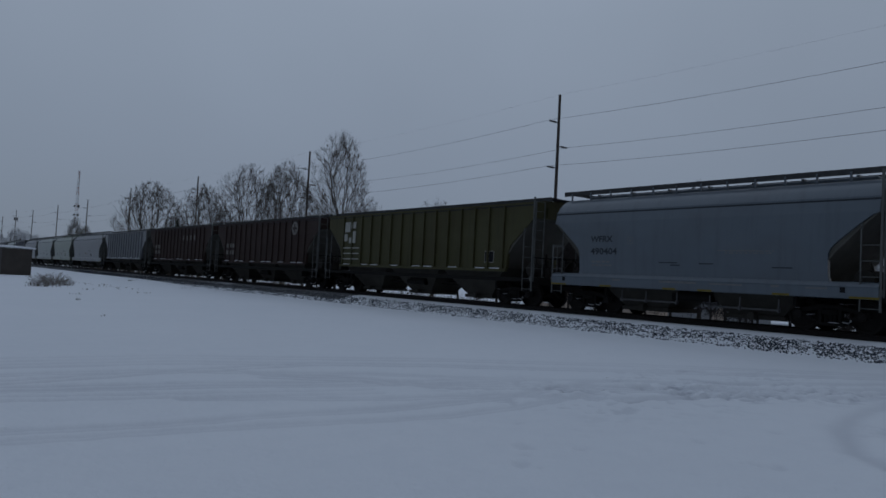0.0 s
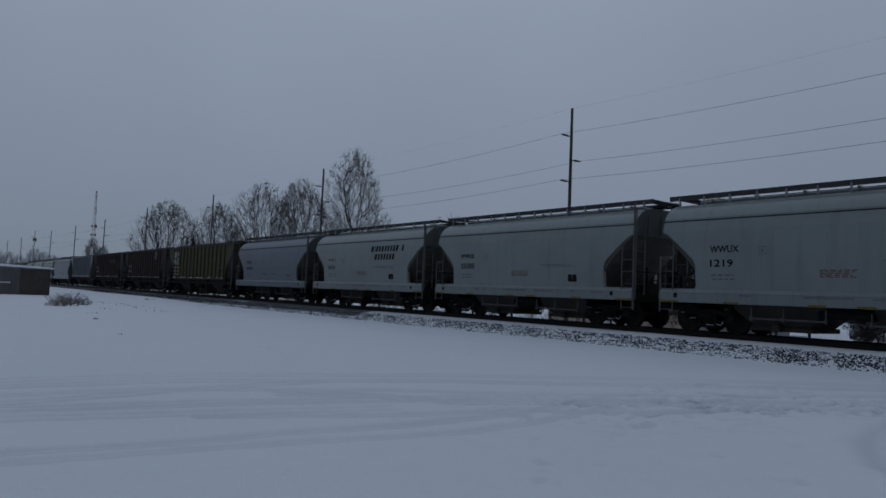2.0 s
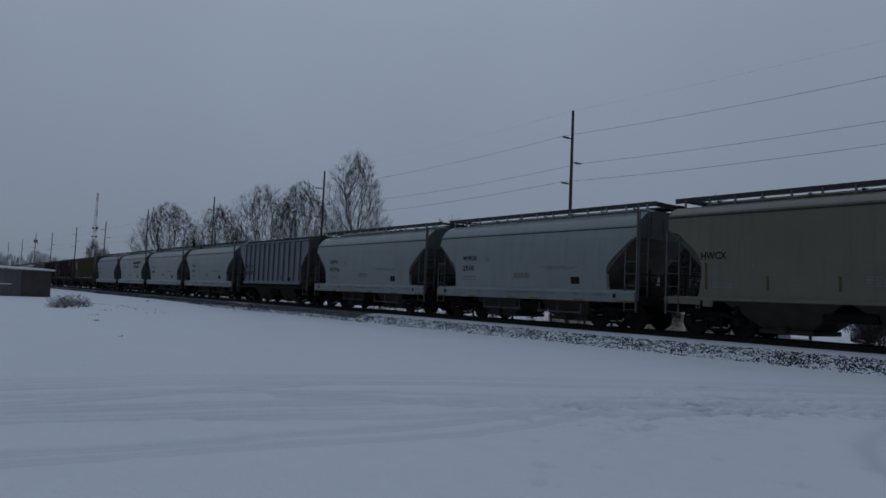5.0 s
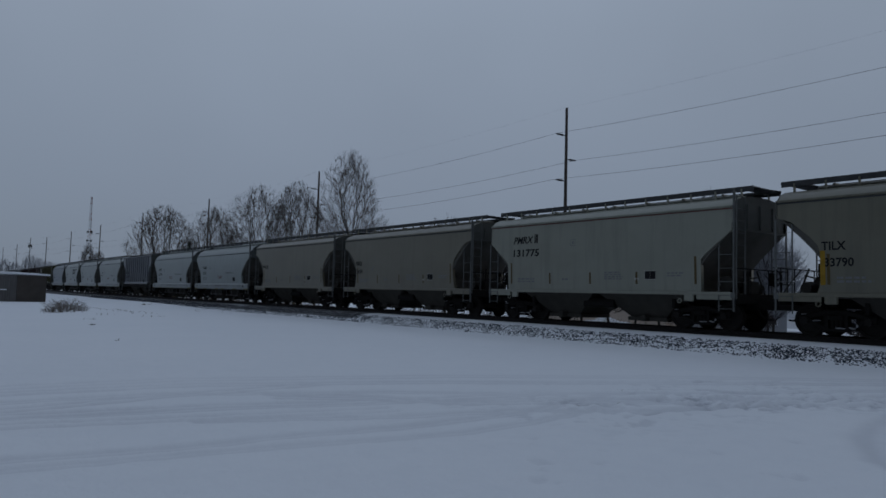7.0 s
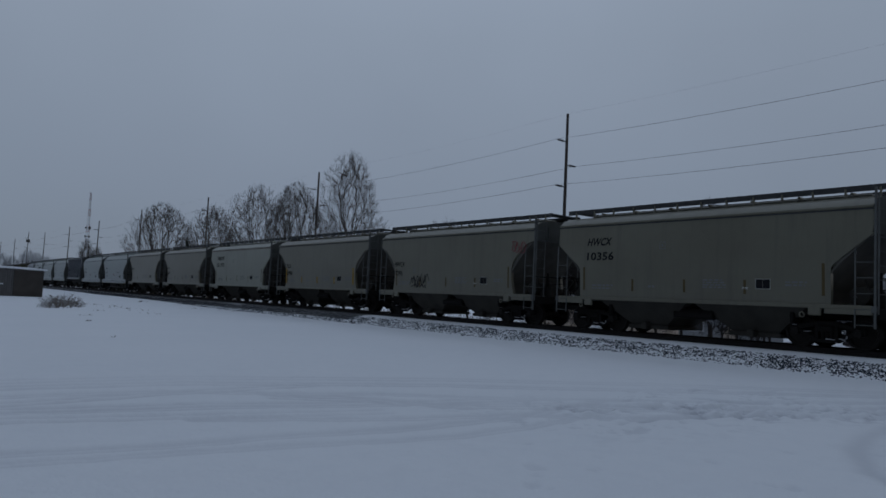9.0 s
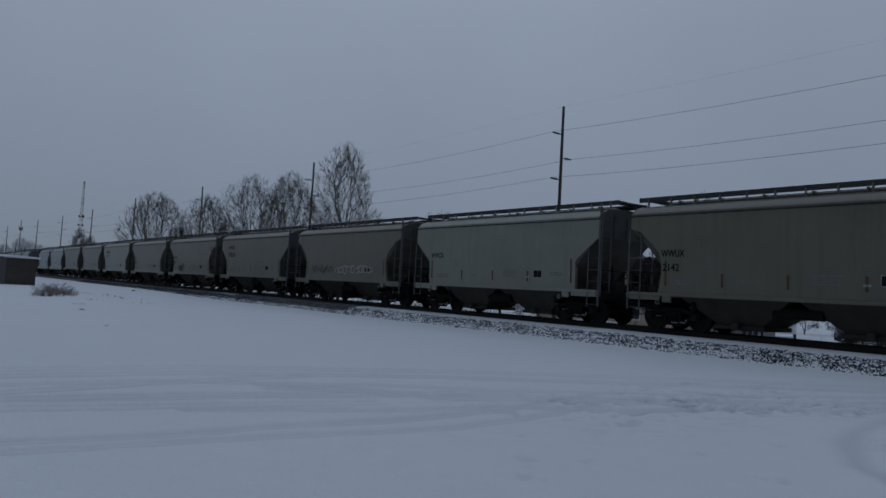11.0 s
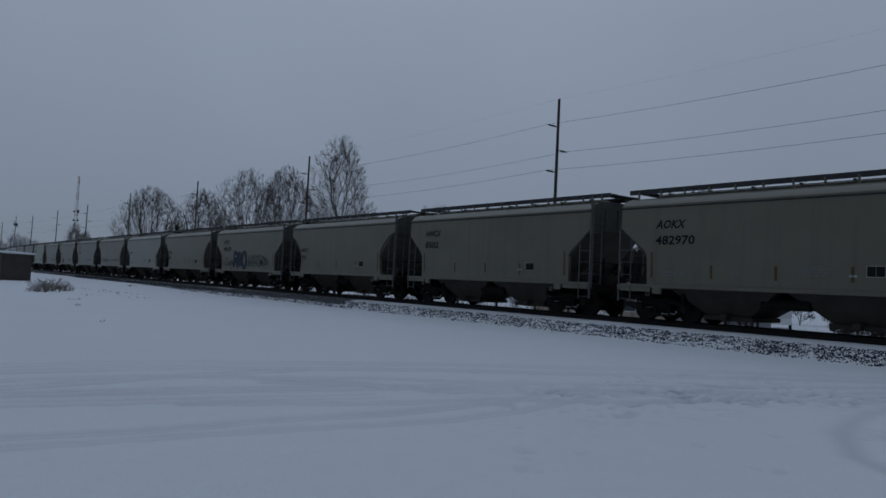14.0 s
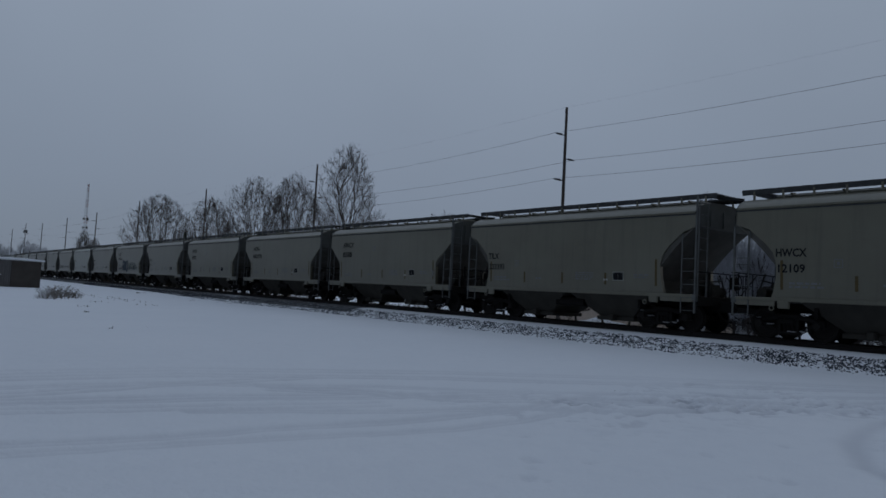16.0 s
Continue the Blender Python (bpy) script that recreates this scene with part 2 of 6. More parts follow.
def track(s):
    """Place and heading (radians to the right) of the track's centre, s metres along it."""
    if s <= BEND_A:
        return 0.0, s, 0.0
    u = min(s, BEND_B) - BEND_A
    th = u * BEND_K
    x, y = (1 - math.cos(th)) / BEND_K, BEND_A + math.sin(th) / BEND_K
    if s > BEND_B:
        x, y = x + (s - BEND_B) * math.sin(th), y + (s - BEND_B) * math.cos(th)
    return x, y, th


def on_track(s, off=0.0, z=RAIL_Z):
    x, y, th = track(s)
    return Vector((x + off * math.cos(th), y - off * math.sin(th), z))


def track_x(y):
    """Sideways place of the track's centre at the world's y (arrays too)."""
    u = np.clip(y - BEND_A, 0, BEND_B - BEND_A)
    return u * u * BEND_K / 2 + np.clip(y - BEND_B, 0, None) * (BEND_B - BEND_A) * BEND_K


# ---- snow-covered ground ----
rng = np.random.default_rng(7)
WAVES = [(rng.uniform(0, 2 * np.pi), rng.uniform(0, 2 * np.pi)) for _ in range(40)]


def ripple(x, y, scale, first, count):
    out = 0
    for a, ph in WAVES[first:first + count]:
        out = out + np.sin((x * np.cos(a) + y * np.sin(a)) / scale * (1 + 0.35 * np.sin(ph * 3)) + ph)
    return out / count


def ease(v, a, b):
    u = np.clip((v - a) / (b - a), 0, 1)
    return u * u * (3 - 2 * u)


# tyre ruts: polylines on the ground, with width, depth and the sideways places of their single streaks
RUTS = [
    ([(-26, 8.3), (-21.2, 7.76), (-19.7, 7.56), (-18.8, 7.62), (-17.0, 7.46), (-15.3, 7.58), (-12.5, 8.2)], 0.09, 0.03, (0, 0.16)),
    ([(-26, 7.9), (-18.9, 7.28), (-18.0, 7.12), (-16.7, 6.96), (-15.5, 7.07), (-13.2, 7.6)], 0.07, 0.025, (0, -0.14)),
    ([(-26, 10.6), (-20.8, 10.8), (-19.0, 11.2), (-16.0, 11.6)], 0.10, 0.03, (0, 0.3)),
    ([(-26, 10.4), (-20.9, 10.33), (-19.3, 10.12), (-18.2, 9.92), (-16.6, 9.5), (-14.0, 9.0)], 0.09, 0.03, (0, 0.25, -0.2)),
    ([(-26, 10.2), (-20.9, 9.83), (-18.9, 9.41), (-16.5, 8.9)], 0.08, 0.025, (0, -0.3)),
    ([(-19.1, 8.99), (-18.0, 8.6), (-16.6, 8.05), (-14.9, 7.78), (-13.4, 6.9), (-11.4, 6.34), (-10.4, 5.93), (-7.0, 4.0)], 0.09, 0.032, (0, 0.2)),
    ([(-17.4, 10.75), (-16.3, 10.1), (-15.2, 8.9), (-13.3, 8.15), (-12.0, 7.4), (-10.1, 6.6), (-6.0, 4.6)], 0.10, 0.035, (0, 0.28, -0.3)),
    ([(-24, 12.6), (-18, 12.3), (-14, 11.0), (-10, 9.0), (-4.8, 5.5)], 0.12, 0.025, (0, 0.35)),
    ([(-24, 13.6), (-18, 13.5), (-13, 12.0), (-9, 10.0), (-4.8, 6.5)], 0.12, 0.02, (0, -0.4)),
    ([(-24, 11.6), (-19, 11.5), (-15.5, 10.2), (-13.5, 9.0), (-10.5, 7.6), (-5.0, 5.0)], 0.09, 0.025, (0, 0.22)),
]
RUTS += [
    ([(-14.1, 2.2), (-14.25, 2.9), (-13.8, 3.5), (-12.55, 4.2), (-11.35, 4.6), (-10.31, 4.8), (-9.0, 4.85)], 0.16, 0.03, (0,)),
    ([(-14.6, 2.2), (-13.4, 3.1), (-12.2, 3.7), (-11.0, 4.0), (-9.8, 4.1)], 0.10, 0.03, (0,)),
    ([(-13.45, 6.79), (-12.81, 6.81), (-12.17, 6.58), (-11.16, 6.4), (-10.29, 5.96)], 0.13, 0.07, (0,)),
    ([(-11.93, 7.36), (-11.39, 7.28), (-11.1, 7.0)], 0.075, 0.06, (0,)),
    ([(-10.21, 8.07), (-9.84, 7.53), (-9.3, 7.1)], 0.075, 0.065, (0,)),
    ([(-10.47, 8.89), (-10.42, 8.71)], 0.075, 0.065, (0,)),
    ([(-9.29, 8.86), (-8.78, 8.81)], 0.075, 0.065, (0,)),
    ([(-8.54, 8.01), (-8.51, 7.83)], 0.075, 0.065, (0,)),
    ([(-8.99, 5.91), (-8.91, 5.56), (-8.6, 5.2)], 0.07, 0.06, (0, 0.2)),
    ([(-12.89, 7.55), (-12.96, 7.3)], 0.075, 0.065, (0,)),
]
PRINTS = [(-16.97, 5.23, 0.10), (-17.5, 4.75, 0.09), (-15.42, 3.76, 0.06), (-15.3, 3.58, 0.08), (-15.97, 5.29, 0.07), (-12.2, 3.75, 0.2), (-11.9, 4.1, 0.1), (-12.6, 3.9, 0.09), (-16.5, 4.95, 0.08), (-17.2, 5.0, 0.07), (-16.2, 6.2, 0.06), (-15.0, 4.6, 0.07), (-13.6, 4.5, 0.06), (-13.91, 7.02, 0.09),
          (-14.3, 7.3, 0.1), (-12.9, 7.2, 0.1), (-12.1, 8.0, 0.09), (-13.2, 8.6, 0.08), (-12.24, 9.93, 0.08), (-10.1, 8.56, 0.07)]
LATTICE = rng.uniform(-1, 1, (256, 256))


def grain(x, y, scale):
    """Smooth random lumps of one size."""
    u, v = x / scale, y / scale
    iu, iv = np.floor(u).astype(int), np.floor(v).astype(int)
    fu, fv = u - iu, v - iv
    fu, fv = fu * fu * (3 - 2 * fu), fv * fv * (3 - 2 * fv)
    a, b = LATTICE[iu % 256, iv % 256], LATTICE[(iu + 1) % 256, iv % 256]
    c, d = LATTICE[iu % 256, (iv + 1) % 256], LATTICE[(iu + 1) % 256, (iv + 1) % 256]
    return (a + (b - a) * fu) * (1 - fv) + (c + (d - c) * fu) * fv


def along(x, y, pts):
    """Distance of each place from a polyline."""
    best = np.full(x.shape, 99.0)
    for (ax, ay), (bx, by) in zip(pts, pts[1:]):
        dx, dy = bx - ax, by - ay
        t = np.clip(((x - ax) * dx + (y - ay) * dy) / (dx * dx + dy * dy), 0, 1)
        best = np.minimum(best, np.hypot(x - ax - t * dx, y - ay - t * dy))
    return best


def lie(x, y):
    """Height of the snow and how far its colour is darkened, for packed snow and for shade in hollows."""
    x, y = np.asarray(x, float), np.asarray(y, float)
    u = x - track_x(y)
    bank = ease(y, 38, 68)
    near = 0.10 * ease(u, -11, -3.6) + bank * 0.27 * ease(u, -9, -4.2) * (1 - ease(u, -4.0, -3.0))
    z = np.where(u < 0, near, 0.08 - 1.3 * ease(u, 5, 48))
    far = ease(np.hypot(x + 22, y), 30, 120)
    away = ease(np.abs(u), 3.2, 5.5)
    z = z + away * (0.012 + 0.10 * far) * ripple(x, y, 3.5, 0, 8) + away * 0.004 * ripple(x, y, 0.16, 8, 10) + away * 0.003 * ripple(x, y, 0.06, 18, 10)
    z = np.where(np.abs(u) < 3.3, np.minimum(z, 0.05), z)
    packed = np.zeros_like(z)
    near = (x > -30) & (x < 0) & (y > 0) & (y < 20)
    zn, pn, xn, yn = z[near], packed[near], x[near], y[near]
    wob = 0.035 * ripple(xn, yn, 0.35, 18, 6) + 0.02 * ripple(xn, yn, 0.08, 24, 8)
    fade = 0.55 + 0.45 * ripple(xn, yn, 0.9, 4, 7)
    for pts, w, dep, lanes in RUTS:
        for lane in lanes:
            d = np.abs(along(xn, yn, [(px, py + lane) for px, py in pts]) + wob)
            g = np.exp(-(d / w) ** 2) * np.clip(fade + 0.25, 0, 1)
            zn = zn - dep * g + dep * 0.18 * np.exp(-((d - 1.9 * w) / (0.5 * w)) ** 2)
            pn = np.maximum(pn, g * min(1, dep * 14))
    z[near], packed[near] = zn, pn
    for px, py, pr in PRINTS:
        d = np.hypot(x - px, (y - py) * 0.8) + 0.9 * pr * grain(x, y, 0.09)
        g = np.exp(-np.clip(d / pr, 0, 9) ** 4)
        z, packed = z - 0.022 * g + 0.005 * np.exp(-((d - 1.5 * pr) / (0.4 * pr)) ** 2), np.maximum(packed, 0.2 * g)
    churn = np.exp(-(((x + 11.6) / 3.4) ** 2 + ((y - 7.4) / 1.5) ** 2)) + 0.6 * np.exp(-(((x + 8.8) / 1.6) ** 2 + ((y - 5.7) / 0.8) ** 2))
    churn = churn * np.clip(0.55 + 0.9 * grain(x, y, 0.9), 0, 1.3)
    lumps = 0.5 * grain(x + 7, y, 0.33) + 0.8 * grain(x * 0.55 - y * 0.4, y + 5 + x * 0.25, 0.14) + 0.75 * grain(x + 3, y, 0.10)
    z = z + churn * 0.05 * lumps + (0.005 * grain(x, y, 0.25) + 0.004 * grain(x + 11, y - 4, 0.11)) * away
    # hollows between the lumps get their shade in the colour
    packed = np.maximum(packed, np.minimum(churn, 1) * np.clip(-lumps * 3.2 - 0.55, 0, 1))
    return z, packed


def graded(dense_a, dense_b, step, reach_a, reach_b, grow_a=1.16, grow_b=1.16):
    mid = np.arange(dense_a, dense_b, step)
    lo, hi, st = [dense_a], [mid[-1]], step
    while lo[-1] > reach_a:
        st *= grow_a
        lo.append(lo[-1] - st)
    st = step
    while hi[-1] < reach_b:
        st *= grow_b
        hi.append(hi[-1] + st)
    return np.concatenate((lo[:0:-1], mid, hi[1:]))


def make_ground():
    gx, gy = graded(-22.3, -6.5, 0.06, -2600, 2600, 1.16, 1.07), graded(3.0, 14.5, 0.05, -2600, 2600, 1.16, 1.03)
    X, Y = np.meshgrid(gx, gy)
    Z, P = lie(X, Y)
    nx, ny = len(gx), len(gy)
    i = np.arange(nx * ny).reshape(ny, nx)
    quads = np.stack((i[:-1, :-1], i[:-1, 1:], i[1:, 1:], i[1:, :-1]), -1).reshape(-1, 4)
    me = bpy.data.meshes.new("ground")
    me.from_pydata(np.stack((X, Y, Z), -1).reshape(-1, 3).tolist(), [], quads.tolist())
    at = me.attributes.new("packed", "FLOAT", "POINT")
    at.data.foreach_set("value", P.reshape(-1).astype(np.float32))
    ob = put("ground", me, SNOW)
    for f in me.polygons:
        f.use_smooth = True
    tagged(ob, "wide snow-covered ground with tyre ruts and footprints", "ground", kind="structure")


make_ground()

# ---- railway track ----


def sweep(name, profile, s0, s1, step, material, parent, label="", off=0.0, closed=True):
    """A profile of (sideways, height) swept along the track."""
    bm, rows = bmesh.new(), []
    s = s0
    while s < s1 + step:
        rows.append([bm.verts.new(on_track(s, off + px, pz)) for px, pz in profile])
        s += step
    n = len(profile)
    for a, b in zip(rows, rows[1:]):
        for k in range(n if closed else n - 1):
            bm.faces.new((a[k], a[(k + 1) % n], b[(k + 1) % n], b[k]))
    if closed:
        bm.faces.new(rows[0][::-1])
        bm.faces.new(rows[-1])
    return part(name, fixed(bm), material, parent, label)


def make_track():
    line = thing("railway_track", "railway track with dark steel rails on snowy wooden ties", "railway track", kind="structure")
    z = RAIL_Z
    head = [(-0.036, z), (0.036, z), (0.036, z - 0.035), (0.009, z - 0.05), (0.009, z - 0.145), (0.07, z - 0.165), (0.07, z - 0.178),
            (-0.07, z - 0.178), (-0.07, z - 0.165), (-0.009, z - 0.145), (-0.009, z - 0.05), (-0.036, z - 0.035)]
    for off in (-0.755, 0.755):
        sweep("rail", head, -70, 520, 5.0, RAIL, line, "dark rusty steel rail", off)
    bm = bmesh.new()
    box(bm, (0, 0, 0), (2.6, 0.23, 0.17), bevel=0.012)
    me = bpy.data.meshes.new("tie")
    bm.to_mesh(me)
    bm.free()
    r = random.Random(3)
    for k in range(300):
        s = -12 + k * 0.53
        ob = put("tie", me, TIE, line)
        ob.matrix_basis = Matrix.Translation(on_track(s, r.uniform(-0.05, 0.05), z - 0.262)) @ pose(0, 0, 0, 0, 0, -math.degrees(track(s)[2]) + r.uniform(-1, 1))
    bed = thing("track_bed", "raised ballast bed half buried in snow", "ballast bed", kind="structure")
    sweep("tie_fill", [(-1.42, 0.475), (-1.3, 0.515), (1.3, 0.515), (1.42, 0.475), (1.42, 0.1), (-1.42, 0.1)], -70, 520, 4.0, DARK_BALLAST, bed,
          "dark ballast packed between ties")
    for side in (-1, 1):
        sweep("shoulder", [(side * 0.86, 0.57), (side * 1.3, 0.58), (side * 1.7, 0.555), (side * 2.15, 0.49), (side * 2.5, 0.40), (side * 3.2, 0.19), (side * 3.8, 0.07), (side * 4.6, 0.0),
                           (side * 4.6, -0.2), (side * 0.86, -0.2)], -70, 520, 3.0, SNOW, bed, "snow-dusted ballast shoulder")


def make_bare_strip():
    """Where the shoulder is swept bare of snow further along, before the bank."""
    bed = thing("bare_ballast", "strip of bare dark ballast beside the rail", "ballast bed", kind="structure")
    sweep("strip", [(-0.87, 0.58), (-1.3, 0.59), (-1.72, 0.565), (-2.15, 0.505), (-2.75, 0.345), (-2.85, 0.2), (-0.87, 0.2)], 34, 240, 2.0, BARE_BALLAST, bed)


def make_stones():
    """Loose dark stones that poke through the snow of the near shoulder."""
    r = np.random.default_rng(5)
    bm = bmesh.new()
    bmesh.ops.create_cone(bm, cap_ends=True, segments=5, radius1=1.0, radius2=0.55, depth=1.3)
    bmesh.ops.triangulate(bm, faces=bm.faces)
    base = np.array([v.co[:] for v in bm.verts])
    tris = np.array([[v.index for v in f.verts] for f in bm.faces])
    bm.free()
    verts, faces, n = [], [], 0
    count = 70000
    s = 2 + 98 * r.random(count) ** 1.5
    off_all = -2.12 - 1.22 * r.random(count)
    patches = 0.7 * grain(s + 0.9 * off_all, off_all * 1.6, 0.22) + 0.9 * grain(s * 0.8 - off_all + 40, off_all * 1.3 + 9, 0.10) + 0.4 * grain(s, off_all, 0.9)
    chance = r.normal(0, 0.85, count)
    for k in range(count):
        off = off_all[k]
        across = (-2.12 - off) / 1.22
        thin = float(ease(s[k], 25, 75))
        if patches[k] + chance[k] < 0.22 + 0.75 * across ** 4 + 0.35 * (across < 0.07) + 0.2 * thin * (0.2 + across):
            continue
        h = np.interp(-off, (1.7, 2.15, 2.5, 3.2, 3.8, 4.6), (0.515, 0.49, 0.40, 0.19, 0.07, 0.0))
        size = r.uniform(0.011, 0.030) * (1 + 0.5 * thin)
        c = on_track(s[k], off, h + size * r.uniform(-0.1, 0.3))
        a = r.uniform(0, 6.28)
        sh = base * (size * r.uniform(0.6, 1.5, 3)) * r.uniform(0.75, 1.2, (len(base), 1))
        ca, sa = math.cos(a), math.sin(a)
        sh = sh @ np.array([[ca, sa, 0], [-sa, ca, 0], [0, 0, 1]])
        verts.append(sh + np.array(c))
        faces.append(tris + n)
        n += len(base)
    me = bpy.data.meshes.new("ballast_stones")
    me.from_pydata(np.concatenate(verts).tolist(), [], np.concatenate(faces).tolist())
    tagged(put("ballast_stones", me, STONE), "loose dark ballast stones showing through snow", "ballast", kind="stuff")


make_track()
make_bare_strip()
make_stones()

# ---- covered hopper cars ----
# half profile (height above rail, half width) and the half length of the side at that height
ROUND = dict(width=[(1.36, 1.50), (1.8, 1.545), (2.2, 1.57), (2.41, 1.575), (2.65, 1.575), (2.85, 1.57), (3.05, 1.555), (3.2, 1.54), (3.28, 1.53),
                    (3.30, 1.525), (3.5, 1.49), (3.64, 1.445), (3.645, 1.465), (3.70, 1.455), (3.705, 1.42), (3.9, 1.30), (4.08, 1.10), (4.2, 0.85), (4.27, 0.5), (4.29, 0.0)],
             end=[(1.36, -1.26), (1.5, -1.32), (2.14, -1.32), (2.32, -1.24), (2.46, -1.10), (2.93, -0.54), (3.1, -0.33), (3.2, -0.19), (3.26, 0), (9, 0)])
FLUSH = dict(width=[(1.18, 1.50), (1.6, 1.525), (2.0, 1.54), (2.25, 1.55), (2.5, 1.555), (2.8, 1.56), (3.0, 1.56), (3.12, 1.56), (3.5, 1.555), (3.84, 1.545),
                    (3.85, 1.60), (3.90, 1.60), (3.91, 1.53), (4.08, 1.36), (4.2, 1.05), (4.27, 0.6), (4.29, 0.0)],
             end=[(1.18, -1.12), (1.6, -1.12), (2.25, -1.11), (2.38, -1.0), (3.16, 0), (9, 0)])
CURVED = dict(width=FLUSH["width"],
              end=[(1.18, -1.14), (1.4, -1.22), (1.8, -1.30), (2.2, -1.31), (2.55, -1.20), (2.8, -0.98), (3.05, -0.68), (3.25, -0.44), (3.40, 0), (9, 0)])
SHALLOW = dict(width=FLUSH["width"], end=[(z, v * 0.92) for z, v in FLUSH["end"]])
RIBBED = dict(width=[(1.47, 1.47), (1.6, 1.47), (2.0, 1.47), (2.45, 1.47), (2.8, 1.47), (3.2, 1.47), (3.55, 1.47), (3.9, 1.47), (4.10, 1.47), (4.11, 1.52),
                     (4.19, 1.52), (4.20, 1.40), (4.3, 0.7), (4.33, 0.0)],
              end=[(1.47, -1.55), (2.0, -1.50), (2.45, -1.36), (3.55, 0), (9, 0)])

SHORT = dict(width=[(1.32, 1.47)] + RIBBED["width"], end=[(1.32, -1.08), (1.9, -1.08), (2.47, -1.05), (3.6, 0), (9, 0)])


def lerp(table, v):
    xs, ys = zip(*table)
    return float(np.interp(v, xs, ys))


def skin_x(shape, z):
    return lerp(shape["width"], z)


def car_skin(shape, half):
    """Side sheets and roof in one shell, with the corners cut away above the end platforms, and the upper end walls."""
    bm, rows = bmesh.new(), []
    zs = sorted({z for z, _ in shape["width"]} | {z for z, _ in shape["end"] if z < 5})
    for z in zs:
        rows.append((z, lerp(shape["width"], z), half + lerp(shape["end"], z)))
    for side in (-1, 1):
        prev = None
        for z, w, h in rows:
            ys = np.linspace(-h, h, 13)
            cur = [bm.verts.new((side * w, y, z)) for y in ys]
            if prev:
                for a, b, c, d in zip(prev, prev[1:], cur[1:], cur):
                    bm.faces.new((a, b, c, d))
            prev = cur
        # inward flange along the cut edge
        for y_sign in (-1, 1):
            last = None
            for z, w, h in rows:
                if z > 3.6:
                    break
                pair = (bm.verts.new((side * w, y_sign * h, z)), bm.verts.new((side * (w - 0.14), y_sign * h, z)))
                if last:
                    bm.faces.new((last[0], last[1], pair[1], pair[0]))
                last = pair
    bmesh.ops.remove_doubles(bm, verts=bm.verts, dist=0.0005)
    return fixed(bm)


def end_wall(shape, half):
    """Upright end sheet above the slope, with its stiffeners (at the +y end)."""
    cut = shape["end"][-2][0]
    zs = sorted({z for z, _ in shape["width"] if z > cut} | {cut})
    ring = [(lerp(shape["width"], z), z) for z in zs]
    outline = [(-w, z) for w, z in ring] + [(w, z) for w, z in ring[::-1] if w > 0]
    bm = bmesh.new()
    a = [bm.verts.new((x, half, z)) for x, z in outline]
    b = [bm.verts.new((x, half - 0.04, z)) for x, z in outline]
    bm.faces.new(a)
    bm.faces.new(b[::-1])
    for k in range(len(a)):
        j = (k + 1) % len(a)
        bm.faces.new((a[k], a[j], b[j], b[k]))
    for x in (-0.75, 0.0, 0.75):
        box(bm, (x, half + 0.025, (cut + 4.0) / 2), (0.07, 0.05, 4.0 - cut))
    box(bm, (0, half + 0.02, cut + 0.03), (lerp(shape["width"], cut) * 2 - 0.1, 0.07, 0.07))
    return fixed(bm)


def slope_sheet(shape, half):
    """Inclined end sheet of the hopper: one plane from the end wall down and inwards under the body."""
    low, cut = shape["width"][0][0] - 0.1, shape["end"][-2][0]
    rows = [(half - 0.02, cut + 0.04)]
    for z in np.linspace(cut, low, 9):
        rows.append((half - 0.02 + max(0.8 * (z - cut) + 0.2 * lerp(shape["end"], z), lerp(shape["end"], z) - 0.5), z))
    bm, prev = bmesh.new(), None
    for y, z in rows:
        w = lerp(shape["width"], max(z, shape["width"][0][0])) - 0.03
        cur = [bm.verts.new(p) for p in ((-w, y, z), (w, y, z), (w, y - 0.05, z + 0.02), (-w, y - 0.05, z + 0.02))]
        if prev:
            for k in range(4):
                bm.faces.new((prev[k], prev[(k + 1) % 4], cur[(k + 1) % 4], cur[k]))
        else:
            bm.faces.new(cur[::-1])
        prev = cur
    bm.faces.new(prev)
    # webs that close the sides between the cut edge and the sheet
    for side in (-1, 1):
        last = None
        for y, z in rows[1:]:
            w = side * (lerp(shape["width"], max(z, shape["width"][0][0])) - 0.05)
            pair = (bm.verts.new((w, y, z)), bm.verts.new((w, min(y, half + lerp(shape["end"], z) - 0.01), z)))
            if last and last[0].co.y - last[1].co.y + pair[0].co.y - pair[1].co.y > 0.01:
                bm.faces.new((last[0], last[1], pair[1], pair[0]))
            last = pair
    return fixed(bm)


def side_ladder(half, shape, low_front):
    """Inner stile up to the cut edge, and the rungs that run from it to the corner post (at +x, +y corner)."""
    bm = bmesh.new()
    x, y, inner = 1.55, half + 0.03, 0.50
    zs = np.linspace(2.0, 3.5, 60)
    top = next((z for z in zs if half + lerp(shape["end"], z) > y - inner - 0.04), 3.0)
    box(bm, (x, y - inner, (0.62 + top) / 2), (0.03, 0.032, top - 0.62))
    z = 0.70
    while z < min(top, 2.45):
        tube(bm, (x, y - inner, z), (x, y, z), 0.012, sides=5)
        z += 0.42
    if low_front:
        tube(bm, (x, y - inner, 2.44), (x, y + 0.02, 2.44), 0.016, sides=5)
        tube(bm, (x, y - 0.22, 1.4), (x, y - 0.22, 2.44), 0.012, sides=5)
    for zz in (1.45, top - 0.12):
        box(bm, (x - 0.02, y - inner, zz), (0.07, 0.06, 0.05))
    return bm


